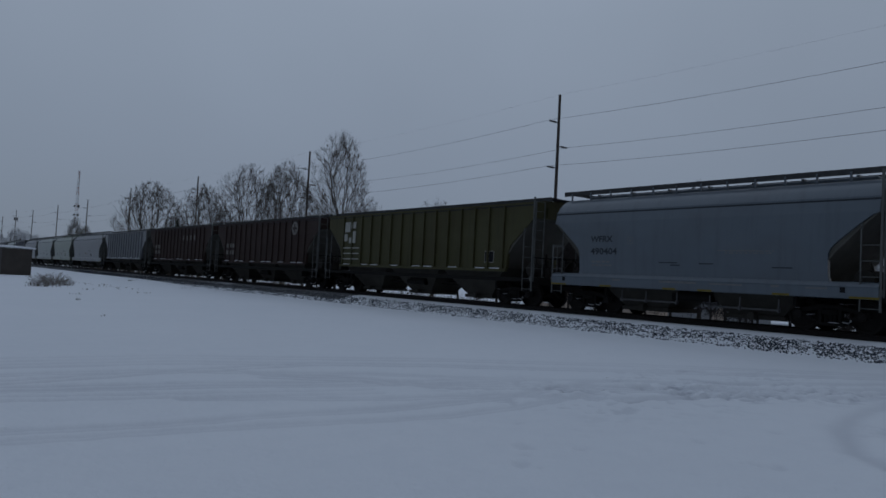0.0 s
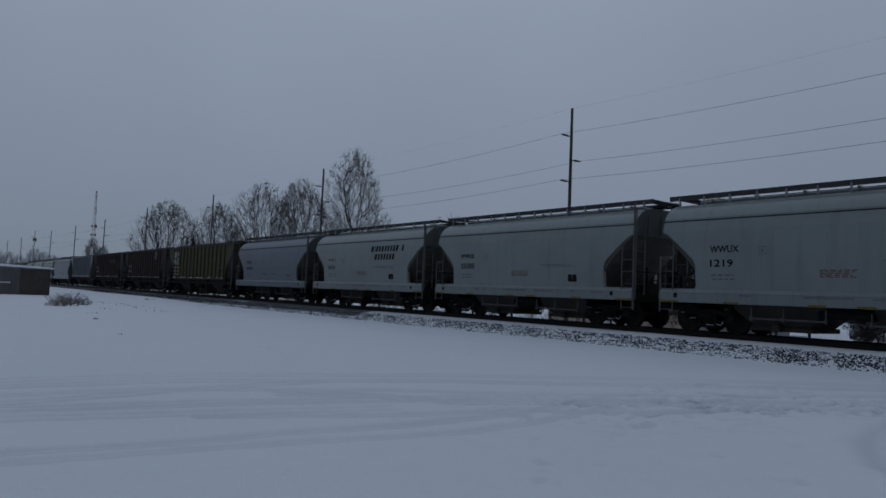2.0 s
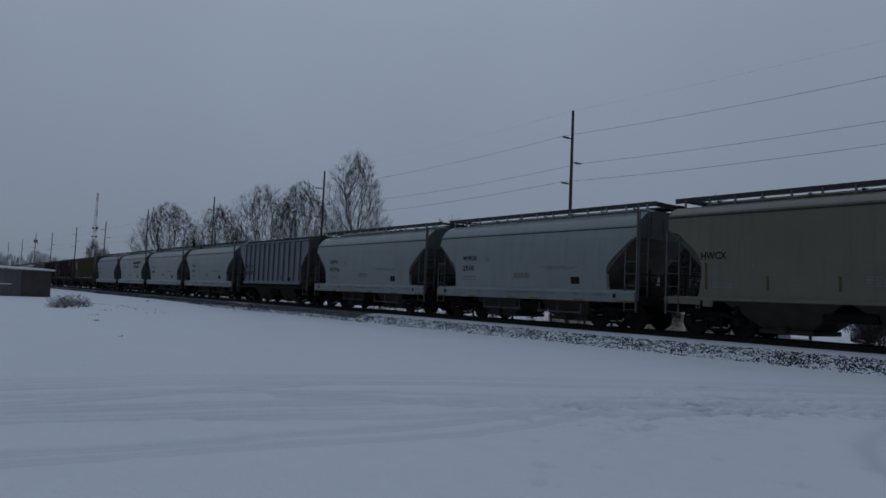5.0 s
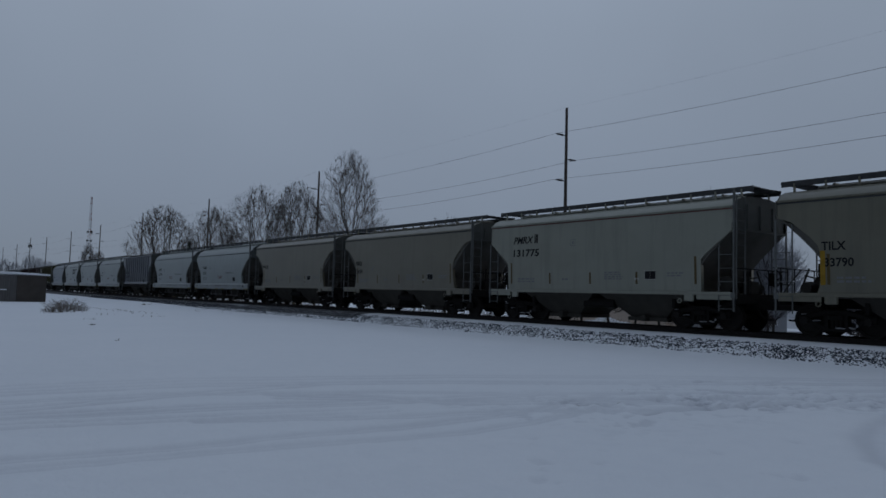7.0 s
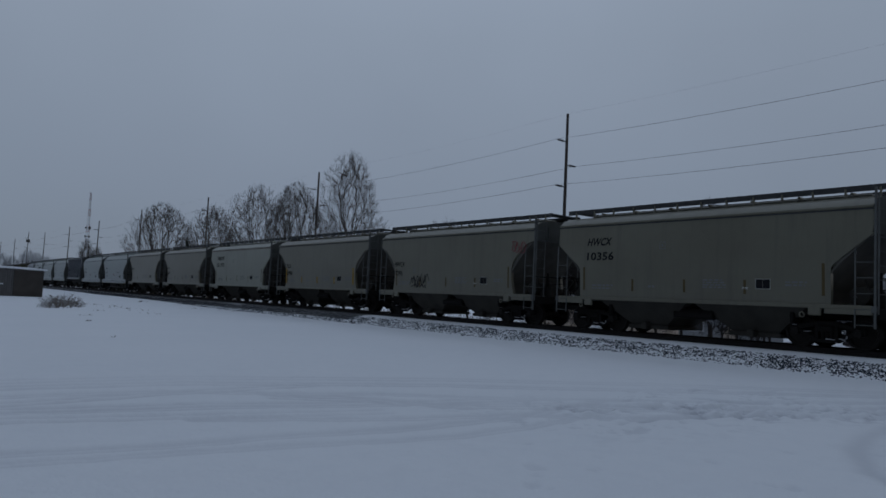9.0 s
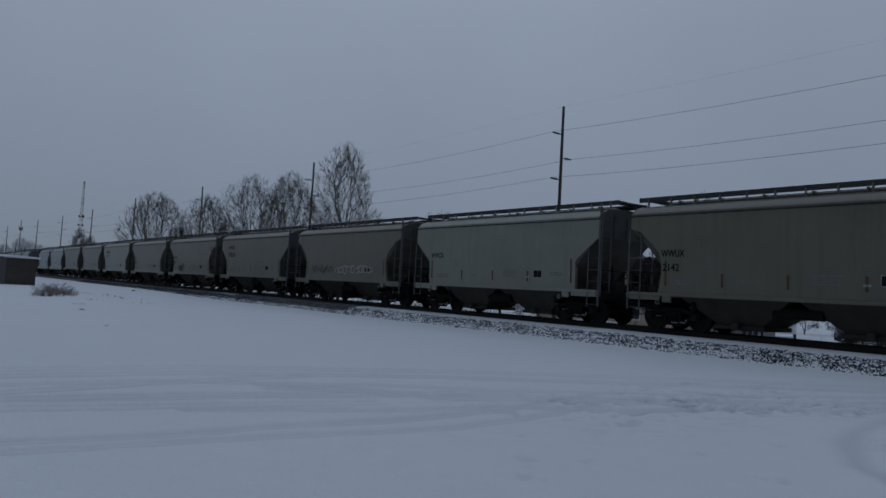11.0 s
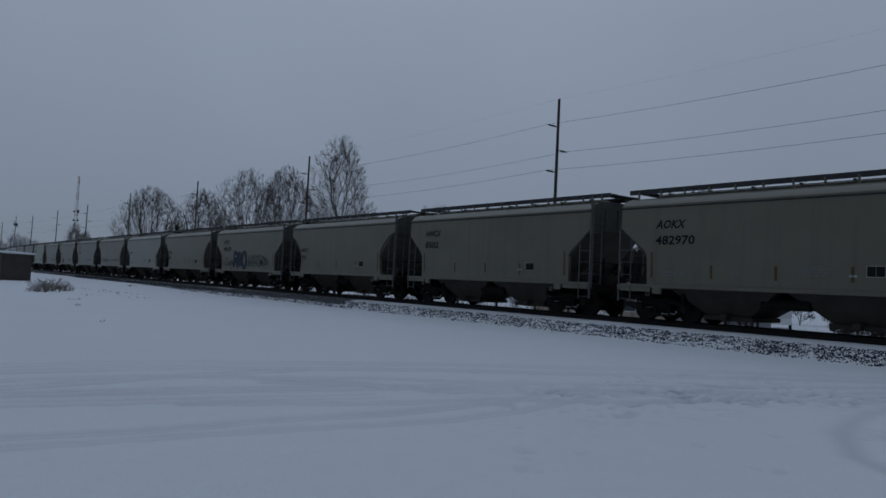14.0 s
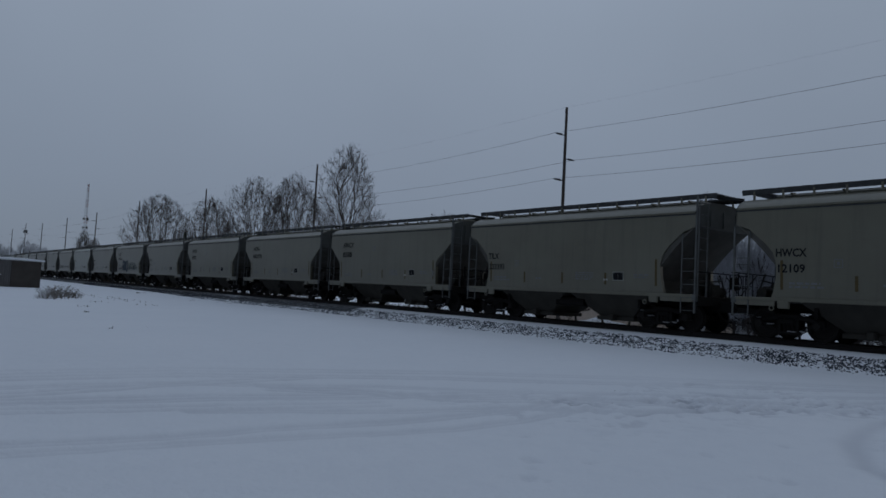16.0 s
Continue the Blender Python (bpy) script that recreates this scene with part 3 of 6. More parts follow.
def corner_post(half, top):
    """A slim angle post with its foot plate."""
    bm = bmesh.new()
    x, y = 1.55, half + 0.03
    box(bm, (x, y, (0.62 + top) / 2), (0.018, 0.055, top - 0.62))
    box(bm, (x - 0.026, y + 0.02, (0.62 + top) / 2), (0.05, 0.016, top - 0.62))
    box(bm, (x, y - 0.02, 1.12), (0.03, 0.16, 0.18), bevel=0.01)
    return bm


def end_ladder(half, top):
    bm = bmesh.new()
    y = half + 0.10
    for x in (1.5, 1.02):
        box(bm, (x, y, (1.0 + top) / 2), (0.035, 0.035, top - 1.0))
    z = 1.15
    while z < top:
        tube(bm, (1.02, y, z), (1.5, y, z), 0.012, sides=5)
        z += 0.38
    return bm


def end_platform(half, coupled):
    """End sill, deck and draft gear housing at the +y end."""
    bm = bmesh.new()
    box(bm, (0, half + 0.02, 1.02), (3.02, 0.2, 0.3), bevel=0.02)
    box(bm, (0, half - 0.72, 1.12), (3.0, 1.4, 0.06))
    box(bm, (0, half - 0.1, 0.86), (0.5, 1.5, 0.34), bevel=0.02)
    box(bm, (0.42, half - 0.28, 1.6), (0.05, 0.06, 1.1))
    tube(bm, (-1.5, half + 0.12, 1.95), (1.5, half + 0.12, 1.95), 0.02, sides=5)
    tube(bm, (-1.5, half + 0.12, 1.55), (-0.3, half + 0.12, 1.55), 0.015, sides=5)
    for x in (-1.1, -0.7, -0.3, 0.9):
        tube(bm, (x, half + 0.12, 1.1), (x, half + 0.12, 1.95), 0.018, sides=5)
    # uncoupling lever, and the air hose that hangs by the coupler
    tube(bm, (-1.5, half + 0.2, 0.95), (-0.25, half + 0.3, 0.95), 0.016, sides=5)
    for a, b in (((0.35, 0.1, 0.75), (0.36, 0.28, 0.5)), ((0.36, 0.28, 0.5), (0.34, 0.5, 0.38)), ((0.34, 0.5, 0.38), (0.3, 0.62, 0.4))):
        tube(bm, (a[0], half + a[1], a[2]), (b[0], half + b[1], b[2]), 0.03, sides=6)
    return bm


def end_gear(half):
    """Air reservoir, brake cylinder and braces between the end platform and the slope sheet."""
    bm = bmesh.new()
    tube(bm, (-0.15, half - 0.62, 1.48), (0.95, half - 0.62, 1.48), 0.27, sides=14)
    tube(bm, (-0.95, half - 0.55, 1.36), (-0.35, half - 0.55, 1.36), 0.17, sides=12)
    box(bm, (0.2, half - 0.2, 1.38), (0.5, 0.3, 0.42), bevel=0.03)
    for x in (-0.75, 0.75):
        tube(bm, (x, half - 0.25, 1.14), (x, half - 0.55, 1.95), 0.03, sides=6)
    tube(bm, (-0.7, half - 0.4, 1.75), (0.9, half - 0.3, 1.62), 0.025, sides=5)
    tube(bm, (0.35, half - 0.2, 1.2), (0.15, half - 0.45, 1.9), 0.025, sides=5)
    tube(bm, (-1.3, half - 0.05, 1.2), (-1.1, half - 0.5, 1.9), 0.02, sides=5)
    return bm


def coupler(half, coupled):
    bm = bmesh.new()
    box(bm, (0, (half + coupled) / 2 + 0.02, 0.86), (0.16, coupled - half - 0.02, 0.2), bevel=0.03)
    box(bm, (0.05, coupled - 0.12, 0.86), (0.32, 0.24, 0.3), bevel=0.06)
    return bm


def brake_wheel(half):
    bm = bmesh.new()
    c = Vector((-0.6, half + 0.2, 1.72))
    n = 14
    for k in range(n):
        a, b = 2 * math.pi * k / n, 2 * math.pi * (k + 1) / n
        tube(bm, c + Vector((math.cos(a) * 0.27, 0, math.sin(a) * 0.27)), c + Vector((math.cos(b) * 0.27, 0, math.sin(b) * 0.27)), 0.02, sides=5)
    for k in range(4):
        a = math.pi * k / 2 + 0.4
        tube(bm, c, c + Vector((math.cos(a) * 0.27, 0, math.sin(a) * 0.27)), 0.014, sides=4)
    box(bm, c + Vector((0, -0.1, -0.05)), (0.32, 0.16, 0.42), bevel=0.03)
    return bm


def hopper_bay(y0, y1, top, bottom, out):
    """Funnel under the body with its outlet gate."""
    bm = bmesh.new()
    yc = (y0 + y1) / 2
    hexa(bm, [(-1.38, y0, top), (1.38, y0, top), (1.38, y1, top), (-1.38, y1, top)],
         [(-0.75, yc - out, bottom), (0.75, yc - out, bottom), (0.75, yc + out, bottom), (-0.75, yc + out, bottom)])
    box(bm, (0, yc, bottom - 0.05), (1.7, out * 2 + 0.25, 0.14), bevel=0.02)
    box(bm, (-0.95, yc, bottom - 0.02), (0.3, 0.22, 0.22), bevel=0.03)
    return fixed(bm)


def brake_pipe(half):
    """Rods, air reservoir and pipes slung under the body."""
    bm = bmesh.new()
    tube(bm, (-0.5, -half + 2.3, 0.7), (-0.5, half - 2.3, 0.7), 0.03, sides=6)
    tube(bm, (-1.05, -0.75, 0.78), (-1.05, 0.45, 0.78), 0.17, sides=12)
    tube(bm, (1.05, -0.45, 0.78), (1.05, 0.75, 0.78), 0.17, sides=12)
    box(bm, (0, 0, 0.74), (2.3, 1.5, 0.2), bevel=0.03)
    for y in (-half + 2.35, half - 2.35):
        box(bm, (0, y, 0.82), (2.5, 0.1, 0.3))
    return bm


def outlet_pipe():
    """A length of pipe under the hoppers, with its flanges and hangers."""
    bm = bmesh.new()
    tube(bm, (0, -1.15, 0), (0, 1.15, 0), 0.028, sides=8)
    for y in (-1.12, 0.1, 1.12):
        tube(bm, (0, y - 0.03, 0), (0, y + 0.03, 0), 0.07, sides=10)
        box(bm, (0, y, 0.16), (0.03, 0.035, 0.34))
    return bm


def side_frame():
    """Cast truck side frame, two sloping arms with a spring nest between them (in the truck's space, x sideways)."""
    bm = bmesh.new()
    for s in (-1, 1):
        box(bm, (0, s * 0.9, 0.50), (0.17, 0.30, 0.24), bevel=0.04)
        box(bm, (0, s * 0.55, 0.63), (0.15, 0.62, 0.13), pose(0, 0, 0, -s * 12), bevel=0.02)
        box(bm, (0, s * 0.56, 0.36), (0.14, 0.62, 0.11), pose(0, 0, 0, s * 27), bevel=0.02)
        box(bm, (0, s * 0.27, 0.46), (0.15, 0.09, 0.45))
    box(bm, (0, 0, 0.70), (0.17, 0.7, 0.13), bevel=0.02)
    box(bm, (0, 0, 0.21), (0.17, 0.72, 0.09), bevel=0.02)
    for y in (-0.12, 0.0, 0.12):
        tube(bm, (0, y, 0.25), (0, y, 0.48), 0.055, sides=8)
    box(bm, (0, 0, 0.55), (0.24, 0.42, 0.16), bevel=0.03)
    return bm


def wheelset():
    """Two wheels with flanges on an axle, and the bearing caps outside."""
    bm = bmesh.new()
    prof = [(0.66, 0.09), (0.68, 0.20), (0.67, 0.36), (0.645, 0.40), (0.645, 0.482), (0.675, 0.482), (0.685, 0.460), (0.785, 0.452), (0.785, 0.38),
            (0.745, 0.36), (0.72, 0.20), (0.76, 0.13), (0.76, 0.09)]
    n = 28
    for side in (-1, 1):
        rings = [[bm.verts.new((side * px, pr * math.cos(2 * math.pi * k / n), pr * math.sin(2 * math.pi * k / n))) for k in range(n)] for px, pr in prof]
        for a, b in zip(rings, rings[1:]):
            for k in range(n):
                bm.faces.new((a[k], a[(k + 1) % n], b[(k + 1) % n], b[k]))
        tube(bm, (side * 0.76, 0, 0), (side * 1.10, 0, 0), 0.085, sides=12)
        tube(bm, (side * 1.08, 0, 0), (side * 1.14, 0, 0), 0.11, sides=10)
        for k in range(3):
            a = 2 * math.pi * k / 3
            tube(bm, (side * 1.13, 0.06 * math.cos(a), 0.06 * math.sin(a)), (side * 1.155, 0.06 * math.cos(a), 0.06 * math.sin(a)), 0.018, sides=6)
    tube(bm, (-0.76, 0, 0), (0.76, 0, 0), 0.085, sides=12)
    return fixed(bm)


MESH = {}


def shared(key, build):
    """A mesh built once and used again for alike parts."""
    if key not in MESH:
        bm = build()
        me = bpy.data.meshes.new(key if isinstance(key, str) else key[0])
        bm.to_mesh(me)
        bm.free()
        MESH[key] = me
    return MESH[key]


def painted(name, key, build, material, parent, m=None, label=""):
    """A part on a shared mesh that carries its own paint."""
    me = shared(key, build)
    if not me.materials:
        me.materials.append(material)
    ob = new(name, me)
    ob.parent = parent
    ob.material_slots[0].link = "OBJECT"
    ob.material_slots[0].material = material
    if m is not None:
        ob.matrix_basis = m
    if label:
        tagged(ob, label)
    return ob


WHEELSETS = []


def add_truck(car, y, spins):
    tr = thing("truck", "", "")
    tr.parent, tr.matrix_basis = car, pose(0, y, 0)
    for s in (-1, 1):
        painted("side_frame", "side_frame", side_frame, UNDER, tr, pose(s * 0.99, 0, 0))
        crust = painted("snow_crust", "snow_crust", snow_crust, DIRTY_SNOW, tr, pose(s * 0.99, 0, 0, 0, 0, 0 if s > 0 else 180))
        tagged(crust, "bits of dirty snow caught on the side frame", kind="stuff")
    painted("bolster", "bolster", lambda: bolster(), UNDER, tr)
    for s in (-1, 1):
        ws = painted("wheelset", "wheelset", wheelset, WHEEL, tr, pose(0, s * 0.865, 0.452))
        smooth(ws, 40) if not ws.data.polygons[0].use_smooth else None
        if spins:
            WHEELSETS.append((ws, s * 0.865))
    return tr


def bolster():
    bm = bmesh.new()
    box(bm, (0, 0, 0.62), (1.9, 0.34, 0.2), bevel=0.03)
    for s in (-1, 1):
        tube(bm, (-0.8, s * 0.36, 0.33), (0.8, s * 0.36, 0.33), 0.05, sides=6)
    return bm


def running_board(half, z):
    bm = bmesh.new()
    for x in (-0.62, 0.62):
        box(bm, (x, 0, z), (0.36, half * 2 + 0.55, 0.055))
        box(bm, (x + (0.18 if x > 0 else -0.18), 0, z - 0.03), (0.025, half * 2 + 0.5, 0.17))
    for y in (-half, half):
        box(bm, (0, y, z - 0.002), (1.4, 0.55, 0.04))
    return bm


def board_bracket():
    bm = bmesh.new()
    box(bm, (0, 0, 0.07), (0.05, 0.055, 0.32))
    box(bm, (0.12, 0, 0.2), (0.32, 0.045, 0.04))
    return bm


def roof_hatch(half):
    """Long loading trough down the middle of the roof."""
    bm = bmesh.new()
    box(bm, (0, 0, 4.34), (0.62, half * 2 - 1.2, 0.14), bevel=0.03)
    n = int(half * 2 / 1.5)
    for k in range(n):
        y = -half + 1.1 + k * (half * 2 - 2.2) / (n - 1)
        box(bm, (0, y, 4.43), (0.75, 0.08, 0.06))
    return bm


# --- lettering and stencils on the side that is seen (-x) ---
TEXTS = {}


def prepare_texts(words):
    """Turns all words into flat meshes at once, by the built-in font."""
    made = []
    for wd in words:
        cu = bpy.data.curves.new("lettering", "FONT")
        cu.body, cu.resolution_u, cu.offset = wd, 2, 0.022
        made.append((wd, new("lettering", cu)))
    dg = bpy.context.evaluated_depsgraph_get()
    for wd, ob in made:
        me = bpy.data.meshes.new_from_object(ob.evaluated_get(dg))
        co = np.empty(len(me.vertices) * 3)
        me.vertices.foreach_get("co", co)
        TEXTS[wd] = (co.reshape(-1, 3)[:, :2].copy(), [list(f.vertices) for f in me.polygons])
        bpy.data.meshes.remove(me)
    for wd, ob in made:
        cu = ob.data
        bpy.data.objects.remove(ob)
        bpy.data.curves.remove(cu)


def write(car, shape, text, y, z, width, height, ink=INK, slant=0.0):
    """Words on the car's side, from y (nearer the front) backwards, standing on z, leaning by slant."""
    co, faces = TEXTS[text]
    lo, hi = co.min(0), co.max(0)
    u = (co - lo) / (hi - lo)
    vs = [(-skin_x(shape, z + b * height) - 0.008, y - a * width - b * slant, z + b * height) for a, b in u]
    me = bpy.data.meshes.new("lettering")
    me.from_pydata(vs, [], faces)
    return put("lettering", me, ink, car)


def patch(car, shape, name, y, z, width, height, material, label="", lift=0.007):
    """A flat plate or mark bent onto the side."""
    bm = bmesh.new()
    rows = []
    for k in range(4):
        zz = z + height * k / 3
        x = -skin_x(shape, zz) - lift
        rows.append((bm.verts.new((x, y, zz)), bm.verts.new((x, y - width, zz))))
    for a, b in zip(rows, rows[1:]):
        bm.faces.new((a[0], a[1], b[1], b[0]))
    return part(name, bm, material, car, label)


def stencils(car, shape, rows, material=GREY_INK, seed=0):
    """Small unreadable writing as short bars: rows of (y, z, width, lines, line height)."""
    r = random.Random(seed)
    for y, z, w, lines, h in rows:
        bm = bmesh.new()
        for k in range(lines):
            zz, u = z - k * h * 1.7, 0.0
            end = w * r.uniform(0.75, 1.0)
            while u < end:
                ln = r.uniform(0.08, 0.22)
                x = -skin_x(shape, zz) - 0.006
                q = [(x, y - u, zz), (x, y - min(u + ln, end), zz), (x, y - min(u + ln, end), zz + h), (x, y - u, zz + h)]
                bm.faces.new([bm.verts.new(p) for p in q])
                u += ln + 0.05
        tagged(part("stencil", bm, material, car), kind="stuff")


def spray(car, shape, y, z, width, height, strokes, thick, material, seed, label):
    """Looping sprayed strokes that fill a stretch of the side."""
    r = random.Random(seed)
    bm = bmesh.new()
    for k in range(strokes):
        cy, cz = y - width * (k + 0.5) / strokes, z + height * r.uniform(0.35, 0.65)
        ry, rz = width / strokes * r.uniform(0.45, 0.75), height * r.uniform(0.28, 0.5)
        a0, turn = r.uniform(0, 6.28), r.uniform(3.0, 7.5)
        wob = r.uniform(0.5, 1.5)
        pts = []
        for j in range(26):
            a = a0 + turn * j / 25
            pts.append((cy + ry * math.cos(a) * (1 + 0.3 * math.sin(wob * a)), max(z, min(z + height, cz + rz * math.sin(a * r.uniform(0.995, 1.005))))))
        last = None
        for j in range(len(pts)):
            (ay, az), (by, bz) = pts[max(j - 1, 0)], pts[min(j + 1, len(pts) - 1)]
            d = math.hypot(by - ay, bz - az) or 1
            ny, nz = -(bz - az) / d * thick / 2, (by - ay) / d * thick / 2
            py, pz = pts[j]
            pair = [bm.verts.new((-skin_x(shape, max(1.2, pz + e * nz)) - 0.010 - 0.0004 * k, py + e * ny, pz + e * nz)) for e in (1, -1)]
            if last:
                bm.faces.new((last[0], last[1], pair[1], pair[0]))
            last = pair
    return part("graffiti", fixed(bm), material, car, label)


CARS = []


def hopper_car(shape_name, length, paint, label, spins=True):
    """One covered hopper car, its origin on the rail's level under its middle, +y its front."""
    shape = {"round": ROUND, "flush": FLUSH, "curved": CURVED, "shallow": SHALLOW, "ribbed": RIBBED if length > 14 else SHORT}[shape_name]
    coupled, half = length / 2, length / 2 - (0.60 if shape_name in ("round", "ribbed") else 0.70)
    key = (shape_name, length)
    mat = PAINT[paint]
    car = thing("covered_hopper_car", label, "railcar", "freight train")
    body = painted("body", ("body",) + key, lambda: car_skin(shape, half), mat, car)
    if not body.data.polygons[0].use_smooth:
        smooth(body, 28)
    low, cut = shape["width"][0][0], shape["end"][-2][0]
    for s in (0, 180):
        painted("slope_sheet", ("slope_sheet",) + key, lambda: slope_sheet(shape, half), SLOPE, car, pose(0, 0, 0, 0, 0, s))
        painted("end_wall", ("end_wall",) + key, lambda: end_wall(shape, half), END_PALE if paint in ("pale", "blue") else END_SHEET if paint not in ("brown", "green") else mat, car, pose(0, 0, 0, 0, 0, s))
        painted("end_platform", ("end_platform",) + key, lambda: end_platform(half, coupled), UNDER, car, pose(0, 0, 0, 0, 0, s))
        painted("brake_gear", ("brake_gear",) + key, lambda: end_gear(half), GEAR, car, pose(0, 0, 0, 0, 0, s))
        painted("coupler", ("coupler",) + key, lambda: coupler(half, coupled), UNDER, car, pose(0, 0, 0, 0, 0, s))
        front = s == 0
        top = {"round": 2.46, "ribbed": 3.0}.get(shape_name, cut - 0.05) if front else 4.38
        painted("corner_post", ("post", front) + key, lambda: corner_post(half, top), LADDER, car, pose(0, 0, 0, 0, 0, s))
        painted("corner_post", ("post_mirrored", front) + key, lambda: mirrored(corner_post(half, top)), LADDER, car, pose(0, 0, 0, 0, 0, s))
        low_front = front and shape_name == "round"
        painted("ladder", ("ladder", front) + key, lambda: side_ladder(half, shape, low_front), LADDER, car, pose(0, 0, 0, 0, 0, s))
        painted("ladder", ("ladder_mirrored", front) + key, lambda: mirrored(side_ladder(half, shape, low_front)), LADDER, car, pose(0, 0, 0, 0, 0, s))
        painted("end_ladder", ("end_ladder",) + key, lambda: end_ladder(half, 4.2), LADDER, car, pose(0, 0, 0, 0, 0, s))
    painted("brake_wheel", ("brake_wheel",) + key, lambda: brake_wheel(half), UNDER, car, pose(0, 0, 0, 0, 0, 180))
    painted("centre_sill", ("centre_sill",) + key, lambda: one_box((0, 0, 0.98), (0.42, half * 2 - 0.6, 0.36), 0.02), UNDER, car)
    for s in (-1, 1):
        if shape_name == "round":
            painted("side_sill", ("sill_round", half), lambda: flared_sill(half), PAINT["sill"] if paint == "pale" else mat, car, pose(s * 1.53, 0, 0, 0, 0, 0 if s < 0 else 180))
        elif shape_name == "ribbed":
            painted("side_sill", ("sill_ribbed", half), lambda: one_box((0, 0, 1.42 if length > 14 else 1.34), (0.12, half * 2 - (3.0 if length > 14 else 2.1), 0.12), 0.01), mat, car, pose(s * 1.5, 0, 0))
            painted("side_sill", ("sill_low", half), lambda: one_box((0, 0, 1.06), (0.09, half * 2, 0.16), 0.01), UNDER, car, pose(s * 1.5, 0, 0))
        else:
            painted("side_sill", ("sill_flush", half), lambda: one_box((0, 0, 1.17), (0.08, half * 2 - 0.1, 0.11), 0.015), mat, car, pose(s * 1.525, 0, 0))
            for e in (-1, 1):
                painted("jacking_pad", "jacking_pad", jacking_pad, mat, car, pose(s * 1.525, e * (half - 1.55), 0))
                painted("end_sill_plate", "end_sill_plate", lambda: one_box((0, 0, 1.06), (0.05, 1.25, 0.17), 0.012), mat, car, pose(s * 1.52, e * (half - 0.66), 0))
    # the seam where the roof sheet laps over the side, its shadow line painted as a strip
    seam = {"round": 3.615, "ribbed": 4.075}.get(shape_name, 3.81)
    for s in (-1, 1):
        painted("roof_seam", ("roof_seam", shape_name, half), lambda: one_box((0, 0, 0), (0.02, half * 2 - 0.04, 0.032)), RED_SEAM if label.startswith("light stone-grey covered hopper car with bold") else SOFT_INK, car,
                pose(s * (skin_x(shape, seam) + 0.004), 0, seam))
    # roof
    rb = 4.52 if shape_name != "ribbed" else 4.38
    painted("running_board", ("running_board",) + key, lambda: running_board(half, rb), GRATING, car)
    painted("roof_hatch", ("roof_hatch",) + key, lambda: roof_hatch(half), mat, car)
    n = 13 if length < 14 else 17
    for k in range(n):
        y = -half + 0.15 + k * (half * 2 - 0.3) / (n - 1)
        for s in (-1, 1) if shape_name != "ribbed" else ():
            painted("walkway_bracket", "walkway_bracket", board_bracket, mat, car, pose(s * 0.8, y, 4.27, 0, 0, 0 if s < 0 else 180))
    # bays
    bays = 2 if length < 14 else 3
    span = (half - 1.75) * 2
    for k in range(bays):
        y0 = -span / 2 + k * span / bays
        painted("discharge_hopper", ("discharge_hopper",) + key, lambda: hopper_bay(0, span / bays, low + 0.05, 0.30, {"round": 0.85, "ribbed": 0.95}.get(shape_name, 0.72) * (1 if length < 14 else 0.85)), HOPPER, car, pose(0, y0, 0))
    painted("brake_pipe", ("brake_pipe",) + key, lambda: brake_pipe(half), UNDER, car)
    if shape_name == "round":
        for s in (-1, 1):
            for y, z in ((-1.85, 0.50), (1.6, 0.54)):
                painted("outlet_pipe", "outlet_pipe", outlet_pipe, PIPE, car, pose(s * 1.22, y, z), "snow-dusted pipe under the hoppers")
    for s in (-1, 1):
        add_truck(car, s * (half - 1.45), spins)
    if shape_name == "ribbed":
        n, first = (12, 1.25) if length < 14 else (15, 1.75)
        for k in range(n):
            y = -half + first + k * (half - first) * 2 / (n - 1)
            for s in (-1, 1):
                painted("rib", ("rib", length < 14), lambda: one_box((0, 0, 2.80), (0.09, 0.06 if length < 14 else 0.085, 2.62), 0.012), mat, car, pose(s * 1.51, y, 0))
        for k in range(n - 1):
            y = -half + first + (k + 0.5) * (half - first) * 2 / (n - 1)
            if (k * 7) % 5 < 3 and length > 14:
                painted("snow_ledge", "snow_ledge", lambda: one_box((0, 0, 1.495), (0.07, 0.6, 0.03), 0.01), SNOW, car, pose(-1.525, y, 0), "thin snow caught on the sill")
    elif shape_name == "round":
        for y in (half - 0.35, half - 2.6, 0.55, -0.75, -half + 2.6, -half + 0.35):
            patch_box(car, -1.585, y, 0.95, 0.5 if abs(y) < half - 1 else 0.75, 0.06, SILL_YELLOW)
        stencils(car, shape, [(3.9, 1.80, 1.0, 2, 0.07), (-1.4, 2.2, 1.9, 2, 0.035)], GREY_INK, len(CARS))
        patch(car, shape, "service_mark", -1.15, 2.22, 1.25, 0.03, GREY_INK)
        if paint != "blue":
            stencils(car, shape, [(0.5, 1.97, 1.05, 5, 0.028)], RED_INK, len(CARS) + 9)
        if paint != "blue":
            data_panel(car, shape, -2.72, 1.57, 0.45, 0.28)
        else:
            for y, z, w in ((1.0, 1.82, 0.7), (0.55, 1.74, 0.35), (-0.5, 1.8, 0.5), (-2.9, 1.72, 0.6)):
                patch(car, shape, "scuff", y, z, w, 0.035, SOFT_INK, "dark scuff on the side", 0.005)
        for y, w, h in ((2.9, 0.35, 0.1), (0.95, 1.4, 0.07), (-0.9, 1.1, 0.05), (-2.9, 0.25, 0.12), (-3.9, 0.6, 0.05)):
            patch_box(car, -1.583, y - w / 2, 1.17, w, h, GREY_INK, "sill_mark")
        for y in (half - 0.6, -half + 0.9):
            patch_box(car, -1.584, y, 1.10, 0.14, 0.2, INK, "jack_mark")
    else:
